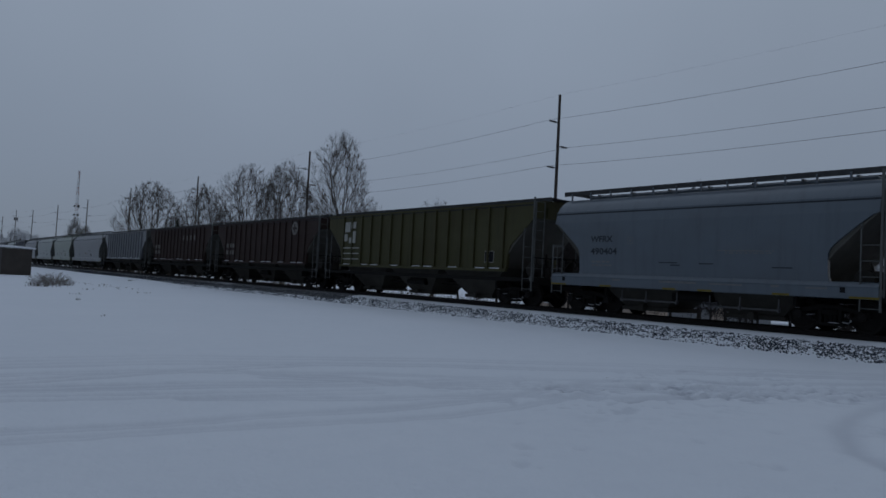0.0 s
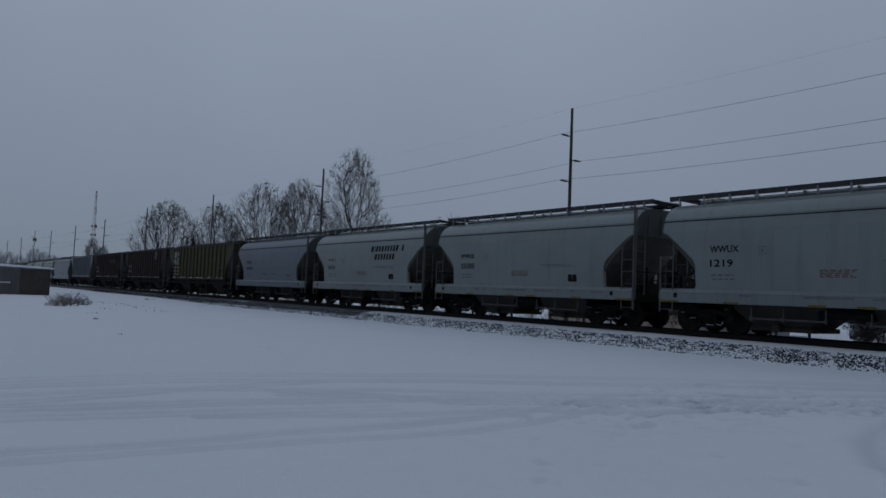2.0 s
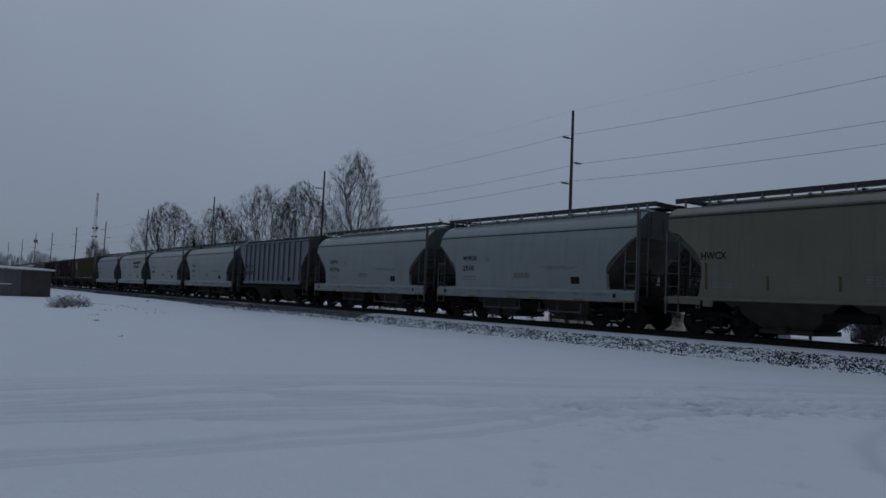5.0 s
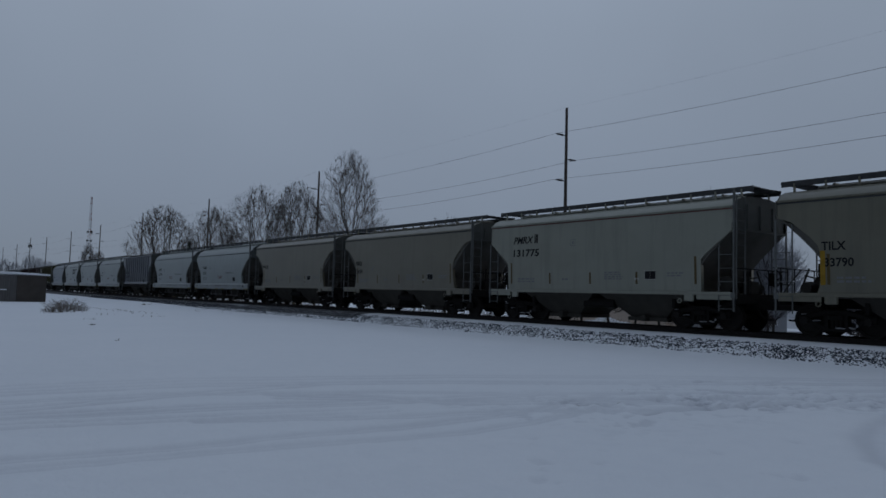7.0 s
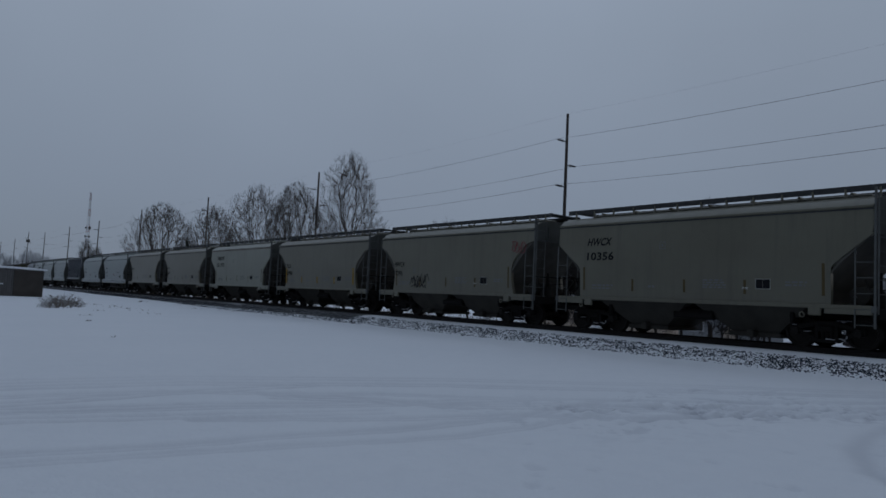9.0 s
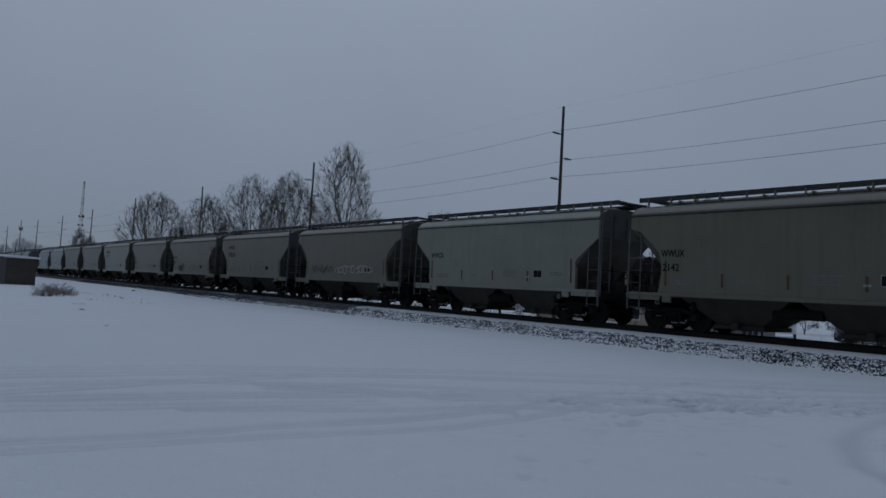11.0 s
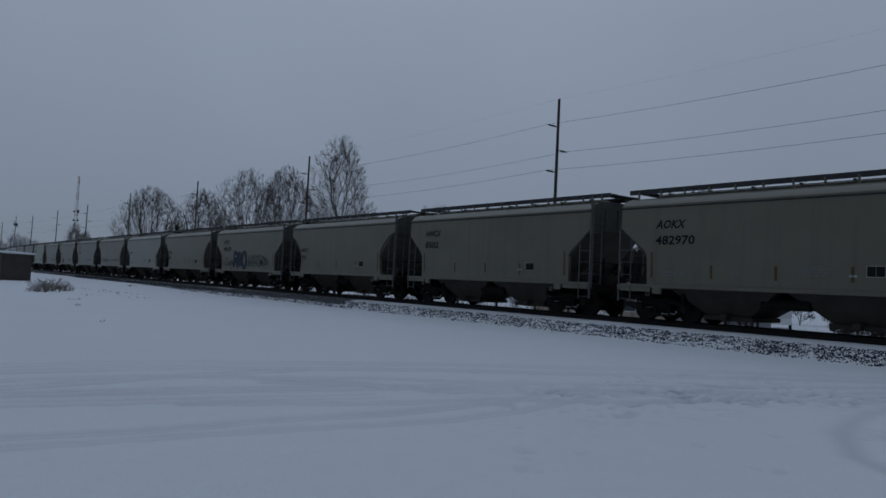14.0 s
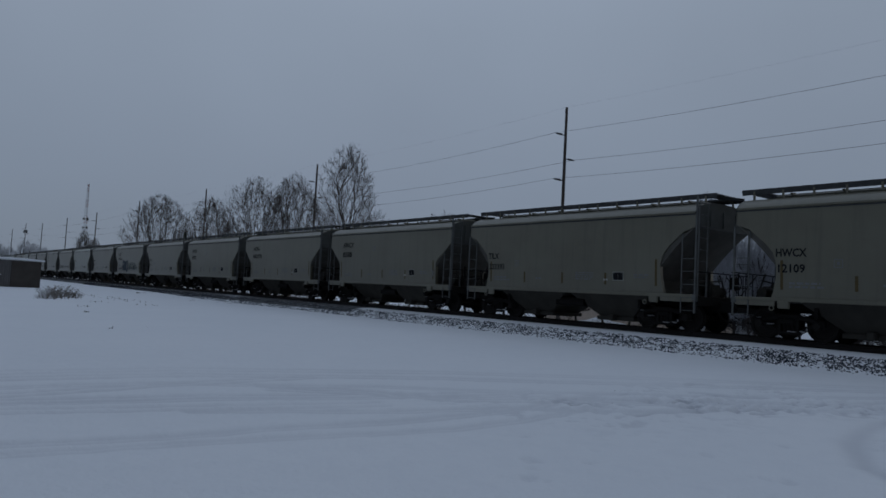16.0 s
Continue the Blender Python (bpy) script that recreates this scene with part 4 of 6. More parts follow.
        for y, h in ((half + lerp(shape["end"], 1.7) - 0.16, 0.85), (2.2, 0.42), (0.12, 0.42), (-2.0, 0.42), (-half - lerp(shape["end"], 1.7) + 0.24, 0.9)):
            patch(car, shape, "reflector", y, 1.46, 0.085, h, YELLOW, "worn yellow reflective strip")
        stencils(car, shape, [(4.0, 1.62, 1.0, 2, 0.06), (-0.6, 1.85, 0.9, 4, 0.045), (-3.3, 1.8, 0.7, 2, 0.05), (1.5, 1.6, 0.35, 1, 0.07)], GREY_INK, len(CARS))
        data_panel(car, shape, -2.4, 1.63, 0.44, 0.27)
        patch(car, shape, "routing_tag", -1.95, 1.60, 0.2, 0.07, WHITE_INK, "small pale routing tag")
    CARS.append(car)
    return car, shape, half


def flared_sill(half):
    """Side sill whose upper lip leans outwards to a rolled edge, at the -x side."""
    bm = bmesh.new()
    prof = [(0.06, 1.40), (0.02, 1.385), (-0.055, 1.30), (-0.07, 1.27), (-0.055, 1.24), (-0.05, 0.97), (-0.03, 0.945), (0.06, 0.945)]
    ends = [[bm.verts.new((x, y, z)) for x, z in prof] for y in (-half, half)]
    for k in range(len(prof)):
        j = (k + 1) % len(prof)
        bm.faces.new((ends[0][k], ends[0][j], ends[1][j], ends[1][k]))
    bm.faces.new(ends[0][::-1])
    bm.faces.new(ends[1])
    return fixed(bm)


def jacking_pad():
    """A bracket below the side with a ring to lift by."""
    bm = bmesh.new()
    box(bm, (0, 0, 1.03), (0.1, 0.36, 0.24), bevel=0.03)
    n = 10
    for k in range(n):
        a, b = 2 * math.pi * k / n, 2 * math.pi * (k + 1) / n
        tube(bm, (0, 0.36 + 0.07 * math.cos(a), 0.92 + 0.07 * math.sin(a)), (0, 0.36 + 0.07 * math.cos(b), 0.92 + 0.07 * math.sin(b)), 0.02, sides=5)
    return bm


def snow_crust():
    """Clots of snow caught on the ledges of a truck's side frame."""
    r = random.Random(13)
    bm = bmesh.new()
    for y, z, w, h in ((-0.52, 0.455, 0.2, 0.02), (0.44, 0.28, 0.16, 0.03), (0.56, 0.34, 0.045, 0.08), (-0.9, 0.625, 0.14, 0.02), (0.12, 0.262, 0.26, 0.015)):
        box(bm, (r.uniform(0.06, 0.09), y, z), (0.1, w, h), pose(0, 0, 0, r.uniform(-14, 14), 0, r.uniform(-5, 5)), bevel=0.012)
    for v in bm.verts:
        v.co += Vector((r.uniform(-1, 1), r.uniform(-1, 1), r.uniform(-1, 1))) * 0.008
    return bm


def mirrored(bm):
    bmesh.ops.transform(bm, matrix=Matrix.Diagonal((-1, 1, 1, 1)), verts=bm.verts)
    bmesh.ops.reverse_faces(bm, faces=bm.faces)
    return bm


def one_box(c, s, bevel=0.0):
    bm = bmesh.new()
    box(bm, c, s, bevel=bevel)
    return bm


def patch_box(car, x, y, z, w, h, material, name="reflector"):
    bm = bmesh.new()
    box(bm, (x, y, z + h / 2), (0.008, w, h))
    part(name, bm, material, car)


def data_panel(car, shape, y, z, w, h):
    """Black panel with a pale border and a divided field."""
    patch(car, shape, "data_panel", y + 0.02, z - 0.02, w + 0.04, h + 0.04, WHITE_INK, "pale edged black data panel", 0.006)
    patch(car, shape, "panel_field", y, z, w * 0.49, h, INK, "", 0.010)
    patch(car, shape, "panel_field", y - w * 0.51, z, w * 0.49, h, INK, "", 0.010)


# index from the blue car, which stands before the camera at the start: shape, length, paint, marks
TRAIN = [
    (-11, "ribbed", 17.8, "grey", "weathered grey ribbed covered hopper car", ()),
    (-10, "round", 16.6, "pale", "pale grey smooth-sided covered hopper car", ()),
    (-9, "ribbed", 17.0, "grey", "weathered grey ribbed covered hopper car", ()),
    (-8, "round", 16.4, "grey", "mid grey smooth-sided covered hopper car", ()),
    (-7, "round", 16.6, "pale", "pale grey smooth-sided covered hopper car", ()),
    (-6, "round", 15.2, "sage", "faded sage green covered hopper car", ()),
    (-5, "round", 18.2, "grey", "mid grey smooth-sided covered hopper car", ()),
    (-4, "ribbed", 18.0, "grey", "weathered grey ribbed covered hopper car", ()),
    (-3, "ribbed", 17.6, "brown", "dark brown ribbed covered hopper car with faded white marks", ()),
    (-2, "ribbed", 17.4, "brown", "dark brown ribbed covered hopper car with a round white emblem", ()),
    (-1, "ribbed", 17.9, "green", "olive green ribbed covered hopper car with snow on its sill", ()),
    (0, "round", 12.8, "blue", "slate blue smooth-sided covered hopper car with worn lettering", ("WFRX", "490404", "low")),
    (1, "round", 12.8, "pale", "pale grey covered hopper car with bold dark lettering", ("WWUX", "9374", "low")),
    (2, "round", 12.8, "pale", "pale grey smooth-sided covered hopper car with black lettering", ("WWUX", "25585", "low")),
    (3, "round", 12.8, "pale", "pale grey smooth-sided covered hopper car with black lettering", ("WWUX", "1219", "low")),
    (4, "ribbed", 12.8, "grey", "blue-grey short ribbed covered hopper car", ("HWCX", "169297", "rib")),
    (5, "round", 12.8, "pale", "pale grey smooth-sided covered hopper car with black lettering", ("SHPX", "433756", "low")),
    (6, "round", 12.8, "pale", "pale grey smooth-sided covered hopper car with black lettering", ("WWUX", "2510", "low")),
    (7, "curved", 12.8, "tan", "dirty tan covered hopper car with dark hoppers", ("HWCX", "", "mid")),
    (8, "curved", 12.8, "tan", "dirty tan covered hopper car with dark hoppers", ("NAHX", "3439", "mid")),
    (9, "flush", 12.8, "light_stone", "light stone-grey covered hopper car with bold black marks", ("PMRX", "131775", "high")),
    (10, "curved", 12.8, "stone", "stone-grey covered hopper car with yellow reflective strips", ("TILX", "33790", "mid")),
    (11, "curved", 12.8, "stone", "stone-grey covered hopper car with dark and red graffiti", ("HWCX", "7393", "mid")),
    (12, "flush", 12.8, "stone", "stone-grey covered hopper car with bold black marks", ("HWCX", "10356", "high")),
    (13, "curved", 12.8, "tan", "grimy tan covered hopper car with scrawled graffiti", ()),
    (14, "flush", 12.8, "light_stone", "light stone-grey covered hopper car", ("HWCX", "", "mid")),
    (15, "curved", 12.8, "stone", "stone-grey covered hopper car with yellow reflective strips", ("WWUX", "2142", "mid")),
    (16, "flush", 12.8, "stone", "stone-grey covered hopper car with a large blue graffiti tag", ("AOKX", "495620", "high")),
    (17, "curved", 12.8, "stone", "stone-grey covered hopper car with black marks", ("HWCX", "7793", "mid")),
    (18, "shallow", 12.8, "stone", "stone-grey covered hopper car with bold black marks", ("HWCX", "8502", "high")),
    (19, "flush", 12.8, "stone", "stone-grey covered hopper car with bold black marks", ("AOKX", "482970", "high")),
    (20, "flush", 12.8, "stone", "stone-grey covered hopper car with bold black marks", ("HWCX", "8588", "high")),
    (21, "curved", 12.8, "stone", "stone-grey covered hopper car with small faded marks", ("TILX", "333393", "mid")),
    (22, "curved", 12.8, "stone", "stone-grey covered hopper car with yellow reflective strips", ("HWCX", "12109", "mid")),
]
FRONT = []       # where each car's middle stands along the track at the start


def make_train():
    prepare_texts(sorted({w for row in TRAIN for w in row[5][:2] if w}))
    # the blue car's front coupler is 20.27 m along the track at the start
    lengths = {row[0]: row[2] for row in TRAIN}
    for k, shape_name, length, paint, label, marks in TRAIN:
        if k >= 0:
            mid = 20.27 - sum(lengths[i] for i in range(0, k)) - length / 2
        else:
            mid = 20.27 + sum(lengths[i] for i in range(k + 1, 0)) + length / 2
        car, shape, half = hopper_car(shape_name, length, paint, label, k >= -3)
        FRONT.append((car, mid))
        if marks:
            code, number, style = marks
            if style in ("low", "high", "mid"):
                outline_square(car, shape, *{"low": (2.3, 2.46), "high": (1.05, 2.9), "mid": (2.75, 2.1)}[style], 0.24)
            if style == "low":
                write(car, shape, code, 3.95, 2.54, 1.0, 0.22, SOFT_INK if k < 2 else INK)
                if k == 1:
                    patch(car, shape, "repainted_patch", 4.0, 2.5, 1.12, 0.30, WHITE_INK, "pale repainted field", 0.005)
                if number:
                    write(car, shape, number, 3.94, 2.09, 0.2 * len(number), 0.24, SOFT_INK if k < 1 else INK)
            elif style == "high":
                near = 4.25 if shape is not SHALLOW else 4.42
                write(car, shape, code, near, 3.08, 1.1, 0.29, slant=0.08)
                write(car, shape, number, near, 2.55, 0.245 * len(number) + 0.02, 0.30, slant=0.02)
            elif style == "mid":
                write(car, shape, code, 4.4, 2.41, 0.9 if "W" in code else 0.66, 0.24)
                if number:
                    write(car, shape, number, 4.33, 1.95, 0.158 * len(number), 0.25)
            elif style == "rib":
                for i in range(2):
                    write_bit(car, shape, code[i * 2:i * 2 + 2], 4.45 - i * 0.82, 2.37, 0.42, 0.27)
                    write_bit(car, shape, number[i * 3:i * 3 + 3], 4.45 - i * 0.82, 1.9, 0.55, 0.27)
        decorate(k, car, shape, half)


def write_bit(car, shape, text, y, z, w, h):
    if text not in TEXTS:
        prepare_texts([text])
    write(car, shape, text, y, z, w, h)


def bars(car, shape, y, z, widths, height, material, slant=0.0):
    """A name shown as plain upright bars of its size, one a letter."""
    bm = bmesh.new()
    for w in widths:
        if w > 0:
            q = []
            for a, b in ((0.0, 0), (0.85, 0), (0.85, 1), (0.0, 1)):
                zz = z + b * height
                q.append((-skin_x(shape, zz) - 0.008, y - a * w - b * slant, zz))
            bm.faces.new([bm.verts.new(p) for p in q])
        y -= abs(w) + 0.075
    tagged(part("name_bars", bm, material, car, "dark bars of a painted company name"), kind="stuff")


def outline_square(car, shape, y, z, w):
    """A small painted square outline with a mark in it."""
    for a, b, c, d in ((0, 0, w, 0.02), (0, w - 0.02, w, 0.02), (0, 0.02, 0.02, w - 0.04), (w - 0.02, 0.02, 0.02, w - 0.04), (w * 0.35, w * 0.3, w * 0.3, w * 0.4)):
        patch(car, shape, "square_mark", y - a, z + b, c, d, GREY_INK)


def decorate(k, car, shape, half):
    """What sets single cars apart."""
    if k == 1:
        bars(car, shape, -0.84, 3.03, [0.27, 0.08, 0.22, 0.21, 0.22, 0.2, 0.2, 0.19, 0.2, 0.22, -0.18, 0.2], 0.31, INK, 0.05)
        bars(car, shape, -1.28, 2.60, [0.27, 0.2, 0.2, 0.2, 0.2, 0.22, 0.22], 0.31, INK, 0.05)
    if k == -1:
        # emblem field: pale blocks and rows of marks
        y0, y1 = half + 0.0 - 1.75, half - 4.1
        for (a, b, w, h) in ((0.30, 3.25, 0.55, 0.55), (0.95, 3.45, 0.5, 0.35), (0.25, 2.75, 0.35, 0.4), (0.75, 2.65, 0.7, 0.3), (1.1, 2.95, 0.35, 0.35)):
            patch(car, shape, "emblem_patch", half - 1.6 - a, b, w, h, WHITE_INK, "worn white emblem patch", 0.05)
        for z in (2.35, 2.05, 1.75):
            patch(car, shape, "mark_bar", half - 1.7, z, 1.75, 0.06, WHITE_INK, "", 0.05)
        data_panel(car, shape, -half + 2.9, 1.75, 0.55, 0.45)
    if k in (-2, -3):
        if k == -2:
            bm = bmesh.new()
            bmesh.ops.create_circle(bm, cap_ends=True, segments=24, radius=0.42, matrix=pose(-1.57, -half + 3.05, 3.62, 0, 90, 0))
            part("emblem_disc", bm, FADED_INK, car, "worn white round emblem")
            bm = bmesh.new()
            box(bm, (-1.575, -half + 3.05, 3.62), (0.01, 0.5, 0.12))
            box(bm, (-1.575, -half + 3.05, 3.62), (0.01, 0.12, 0.5))
            part("emblem_cross", bm, PAINT["brown"], car)
        for i in range(3):
            patch(car, shape, "mark_bar", half - 2.0 - i * 0.55, 2.45, 0.4, 0.3, FADED_INK, "", 0.05)
            patch(car, shape, "mark_bar", half - 2.0 - i * 0.55, 1.95, 0.4, 0.3, FADED_INK, "", 0.05)
        if k == -3:
            for i in range(4):
                patch(car, shape, "mark_bar", -1.5 - i * 0.9, 3.1, 0.35, 0.4, FADED_INK, "", 0.05)
    if k == 4:
        data_panel(car, shape, -2.86, 1.48, 0.4, 0.27)
        for y in (2.0, -0.4, -1.7):
            patch(car, shape, "rust_streak", y, 1.55, 0.09, 0.35, RUST, "rusty reflective strip", 0.01)
    if k == 10:
        patch(car, shape, "reflector", half - 1.26, 1.45, 0.14, 0.95, BRIGHT_YELLOW, "wide yellow reflective strip", 0.011)
        patch(car, shape, "reflector", -half + 1.58, 1.45, 0.15, 0.9, BRIGHT_YELLOW, "wide yellow reflective strip", 0.011)
        for y in (2.24, 0.16, -1.96):
            patch(car, shape, "reflector", y, 1.5, 0.13, 0.36, BRIGHT_YELLOW, "short yellow reflective strip", 0.011)
    if k == 11:
        scrawl(car, shape, 2.95, 1.35, 1.35, 0.75, 17, 0.045, DARK_SPRAY, 21, "scrawled black graffiti")
        scrawl(car, shape, 2.9, 1.5, 1.5, 0.8, 9, 0.045, DARK_SPRAY, 23, "scrawled black graffiti")
        scrawl(car, shape, 2.85, 1.3, 1.2, 0.35, 11, 0.05, DARK_SPRAY, 25, "scrawled black graffiti")
        spray(car, shape, -4.45, 2.9, 0.72, 0.5, 4, 0.028, RED_SPRAY, 23, "red scrawled graffiti")
        scrawl(car, shape, -4.4, 2.85, 0.75, 0.55, 7, 0.025, RED_SPRAY, 24, "red scrawled graffiti")
    if k == 13:
        scrawl(car, shape, 3.6, 1.5, 2.4, 0.6, 15, 0.05, DARK_SPRAY, 31, "scrawled dark graffiti")
        spray(car, shape, 0.8, 1.55, 3.8, 0.45, 9, 0.07, WHITE_INK, 32, "faded pale graffiti")
    if k == 16:
        blue_tag(car, shape)
        hand = [[(3.78, 1.98), (3.25, 2.0)], [(3.52, 1.99), (3.5, 1.58), (3.62, 1.48), (3.76, 1.58)], [(3.25, 1.8), (3.22, 1.56), (3.08, 1.53), (3.02, 1.8)], [(3.02, 1.8), (2.98, 1.5)],
                [(2.86, 1.95), (2.82, 1.45)], [(2.72, 1.85), (2.7, 1.62), (2.58, 1.58), (2.52, 1.85)], [(2.52, 1.85), (2.5, 1.38), (2.62, 1.26), (2.72, 1.36)], [(2.38, 1.95), (2.36, 1.5)]]
        for i, pts in enumerate(hand):
            stroke(car, shape, pts, 0.07, DARK_SPRAY, "thin dark handwritten graffiti", 0.010 + 0.0005 * i)
        scrawl(car, shape, 4.05, 1.55, 0.9, 0.3, 6, 0.035, RED_SPRAY, 43, "thin red graffiti scrawl")
        scrawl(car, shape, -0.35, 1.5, 1.5, 0.6, 13, 0.05, TEAL_SPRAY, 42, "teal graffiti scrawl")
        scrawl(car, shape, -0.9, 1.95, 2.1, 0.5, 15, 0.055, TEAL_SPRAY, 45, "teal graffiti scrawl")
        scrawl(car, shape, -2.5, 1.4, 1.2, 0.7, 11, 0.05, TEAL_SPRAY, 47, "teal graffiti scrawl")
        spray(car, shape, -0.3, 1.45, 3.2, 0.75, 11, 0.05, TEAL_SPRAY, 48, "loops of thin teal spray paint")
    if k == 20:
        spray(car, shape, -4.2, 1.6, 0.3, 0.3, 2, 0.04, GREY_INK, 44, "small grey scrawl")
    if k == 9:
        for i in range(3):
            patch(car, shape, "emblem_bar", 3.02 - i * 0.07, 3.08, 0.05, 0.36, INK, "")


def stroke(car, shape, pts, thick, material, label, lift):
    """One sprayed stroke through points (along, up) on the side, rounded off."""
    bm, last, path = bmesh.new(), None, []
    for (ay, az), (by, bz) in zip(pts, pts[1:]):
        for j in range(8):
            path.append((ay + (by - ay) * j / 8, az + (bz - az) * j / 8))
    path.append(pts[-1])
    for _ in range(3):
        path = [path[0]] + [tuple((p[i] + 2 * q[i] + s[i]) / 4 for i in (0, 1)) for p, q, s in zip(path, path[1:], path[2:])] + [path[-1]]
    for j, (py, pz) in enumerate(path):
        (ay, az), (by, bz) = path[max(j - 1, 0)], path[min(j + 1, len(path) - 1)]
        d = math.hypot(by - ay, bz - az) or 1
        w = thick / 2 * (0.88 + 0.14 * math.sin(j * 0.21 + pts[0][0]))
        ny, nz = -(bz - az) / d * w, (by - ay) / d * w
        pair = [bm.verts.new((-skin_x(shape, max(1.2, pz + e * nz)) - lift, py + e * ny, pz + e * nz)) for e in (1, -1)]
        if last:
            bm.faces.new((last[0], last[1], pair[1], pair[0]))
        last = pair
    return part("graffiti", fixed(bm), material, car, label)


def scrawl(car, shape, y, z, width, height, n, thick, material, seed, label):
    """One spiky sprayed scribble: a zigzag of tall and short strokes."""
    r = random.Random(seed)
    pts = []
    for k in range(n):
        u = k / (n - 1)
        pts.append((y - width * (u + r.uniform(-0.06, 0.06)), z + height * (r.uniform(0.55, 1.0) if k % 2 else r.uniform(0.0, 0.35))))
    stroke(car, shape, pts, thick, material, label, 0.010 + 0.0006 * (seed % 7))


def blue_tag(car, shape):
    """Three fat overlapping blue shapes with dark edges."""
    ring = [(0.5 + 0.45 * math.cos(a), 0.5 + 0.48 * math.sin(a)) for a in np.linspace(0.3, 6.6, 15)]
    forms = [(2.25, 0.9, [[(0.1, 0.02), (0.16, 1)], [(0.1, 0.95), (0.85, 0.88), (0.75, 0.55), (0.2, 0.5)], [(0.4, 0.5), (0.95, 0)]]),
             (1.5, 0.85, [[(0.1, 0.1), (0.3, 0.95), (0.75, 0.8), (0.8, 0.1)], [(0.2, 0.3), (0.8, 0.34)], [(0.3, 0.12), (0.55, 0.7)]]),
             (0.72, 0.8, [ring])]
    n = 0
    for y, w, lines in forms:
        for line in lines:
            pts = [(y - u * w, 1.36 + v * 1.12) for u, v in line]
            stroke(car, shape, pts, 0.34, BLUE_SPRAY, "dark blue sprayed letter edge", 0.008 + n * 0.0007)
            stroke(car, shape, pts, 0.17, SPRAY_FILL, "dull blue sprayed letter", 0.0125 + n * 0.0007)
            n += 1


SPRAY_FILL = plain("pale_blue_spray_fill", (0.052, 0.066, 0.082), 0.6, 0, 0.6, 2)
make_train()

# ---- utility line behind the track ----
POLE_X = 27.8
# place along the line and height of the top of each pole
POLES = [(-48.7, 19.8), (-0.4, 19.8)] + [(48.0, 19.63), (98.2, 19.61), (145.4, 19.7), (194.1, 20.62), (241.6, 20.38), (287.0, 20.88), (338.7, 21.34), (383.6, 23.3), (427.8, 22.07)] + [(485.0, 22.5)]


def ground_z(x, y):
    return float(lie(np.array([x]), np.array([y]))[0][0])


ARMS = ((2.7, -1, 1.3), (4.9, 1, 1.3), (7.0, -1, 1.3))


def make_pole(k):
    x, (y, top) = POLE_X, POLES[k]
    r = random.Random(k + 11)
    base = ground_z(x, y)
    pole = thing("utility_pole", "tall dark wooden utility pole with staggered insulator arms", "utility pole", "power line",
                 at=Matrix.Translation((x, y, base)) @ pose(0, 0, 0, r.uniform(-0.5, 0.5), r.uniform(-0.3, 0.5), 0))
    h = top - base
    bm = bmesh.new()
    tube(bm, (0, 0, -0.2), (0, 0, h), 0.20, 0.125, 12)
    part("shaft", bm, POLE_WOOD, pole)
    for drop, side, ln in ARMS:
        bm = bmesh.new()
        tube(bm, (side * 0.12, 0, h - drop), (side * 0.5, 0, h - drop + 0.02), 0.05, sides=8)
        for j in range(6):
            a = 0.5 + j * 0.13
            tube(bm, (side * a, 0, h - drop + 0.02), (side * (a + 0.06), 0, h - drop + 0.02), 0.10 - 0.005 * j, sides=10)
        tube(bm, (side * 0.5, 0, h - drop + 0.02), (side * ln, 0, h - drop + 0.03), 0.05, sides=8)
        part("insulator_arm", bm, INSULATOR, pole)
    bm = bmesh.new()
    tube(bm, (-0.1, 0, h - 12.4), (-0.42, 0, h - 12.4), 0.05, sides=6)
    part("cable_bracket", bm, INSULATOR, pole)
    if k == 9:
        for s in (-1, 1):
            bm = bmesh.new()
            tube(bm, (s * 0.5, 0, h - 4.6), (s * 0.5, 0, h - 3.3), 0.32, sides=12)
            box(bm, (s * 0.28, 0, h - 4.0), (0.3, 0.1, 0.1))
            part("transformer", bm, INSULATOR, pole, "grey pole-mounted transformer can")


def make_wire(name, off, drop, sag, radius, label):
    bm = bmesh.new()
    for (y0, z0), (y1, z1) in zip(POLES, POLES[1:]):
        prev = None
        for j in range(13):
            u = j / 12
            p = Vector((POLE_X + off, y0 + u * (y1 - y0), z0 + (z1 - z0) * u - drop - sag * 4 * u * (1 - u)))
            if prev is not None:
                tube(bm, prev, p, radius, sides=4)
            prev = p
    tagged(part(name, bm, WIRE), label, "wire", "power line wires")


for k in range(len(POLES)):
    make_pole(k)
for drop, side, ln in ARMS:
    make_wire("power_line_wire", side * ln, drop - 0.05, 0.55, 0.013, "thin dark power line wire strung between poles")
make_wire("shield_wire", 0.0, 0.02, 0.4, 0.003, "very thin wire along the pole tops")
make_wire("lower_cable", -0.42, 12.4, 0.7, 0.012, "thin low cable strung between poles")

# ---- bare trees ----


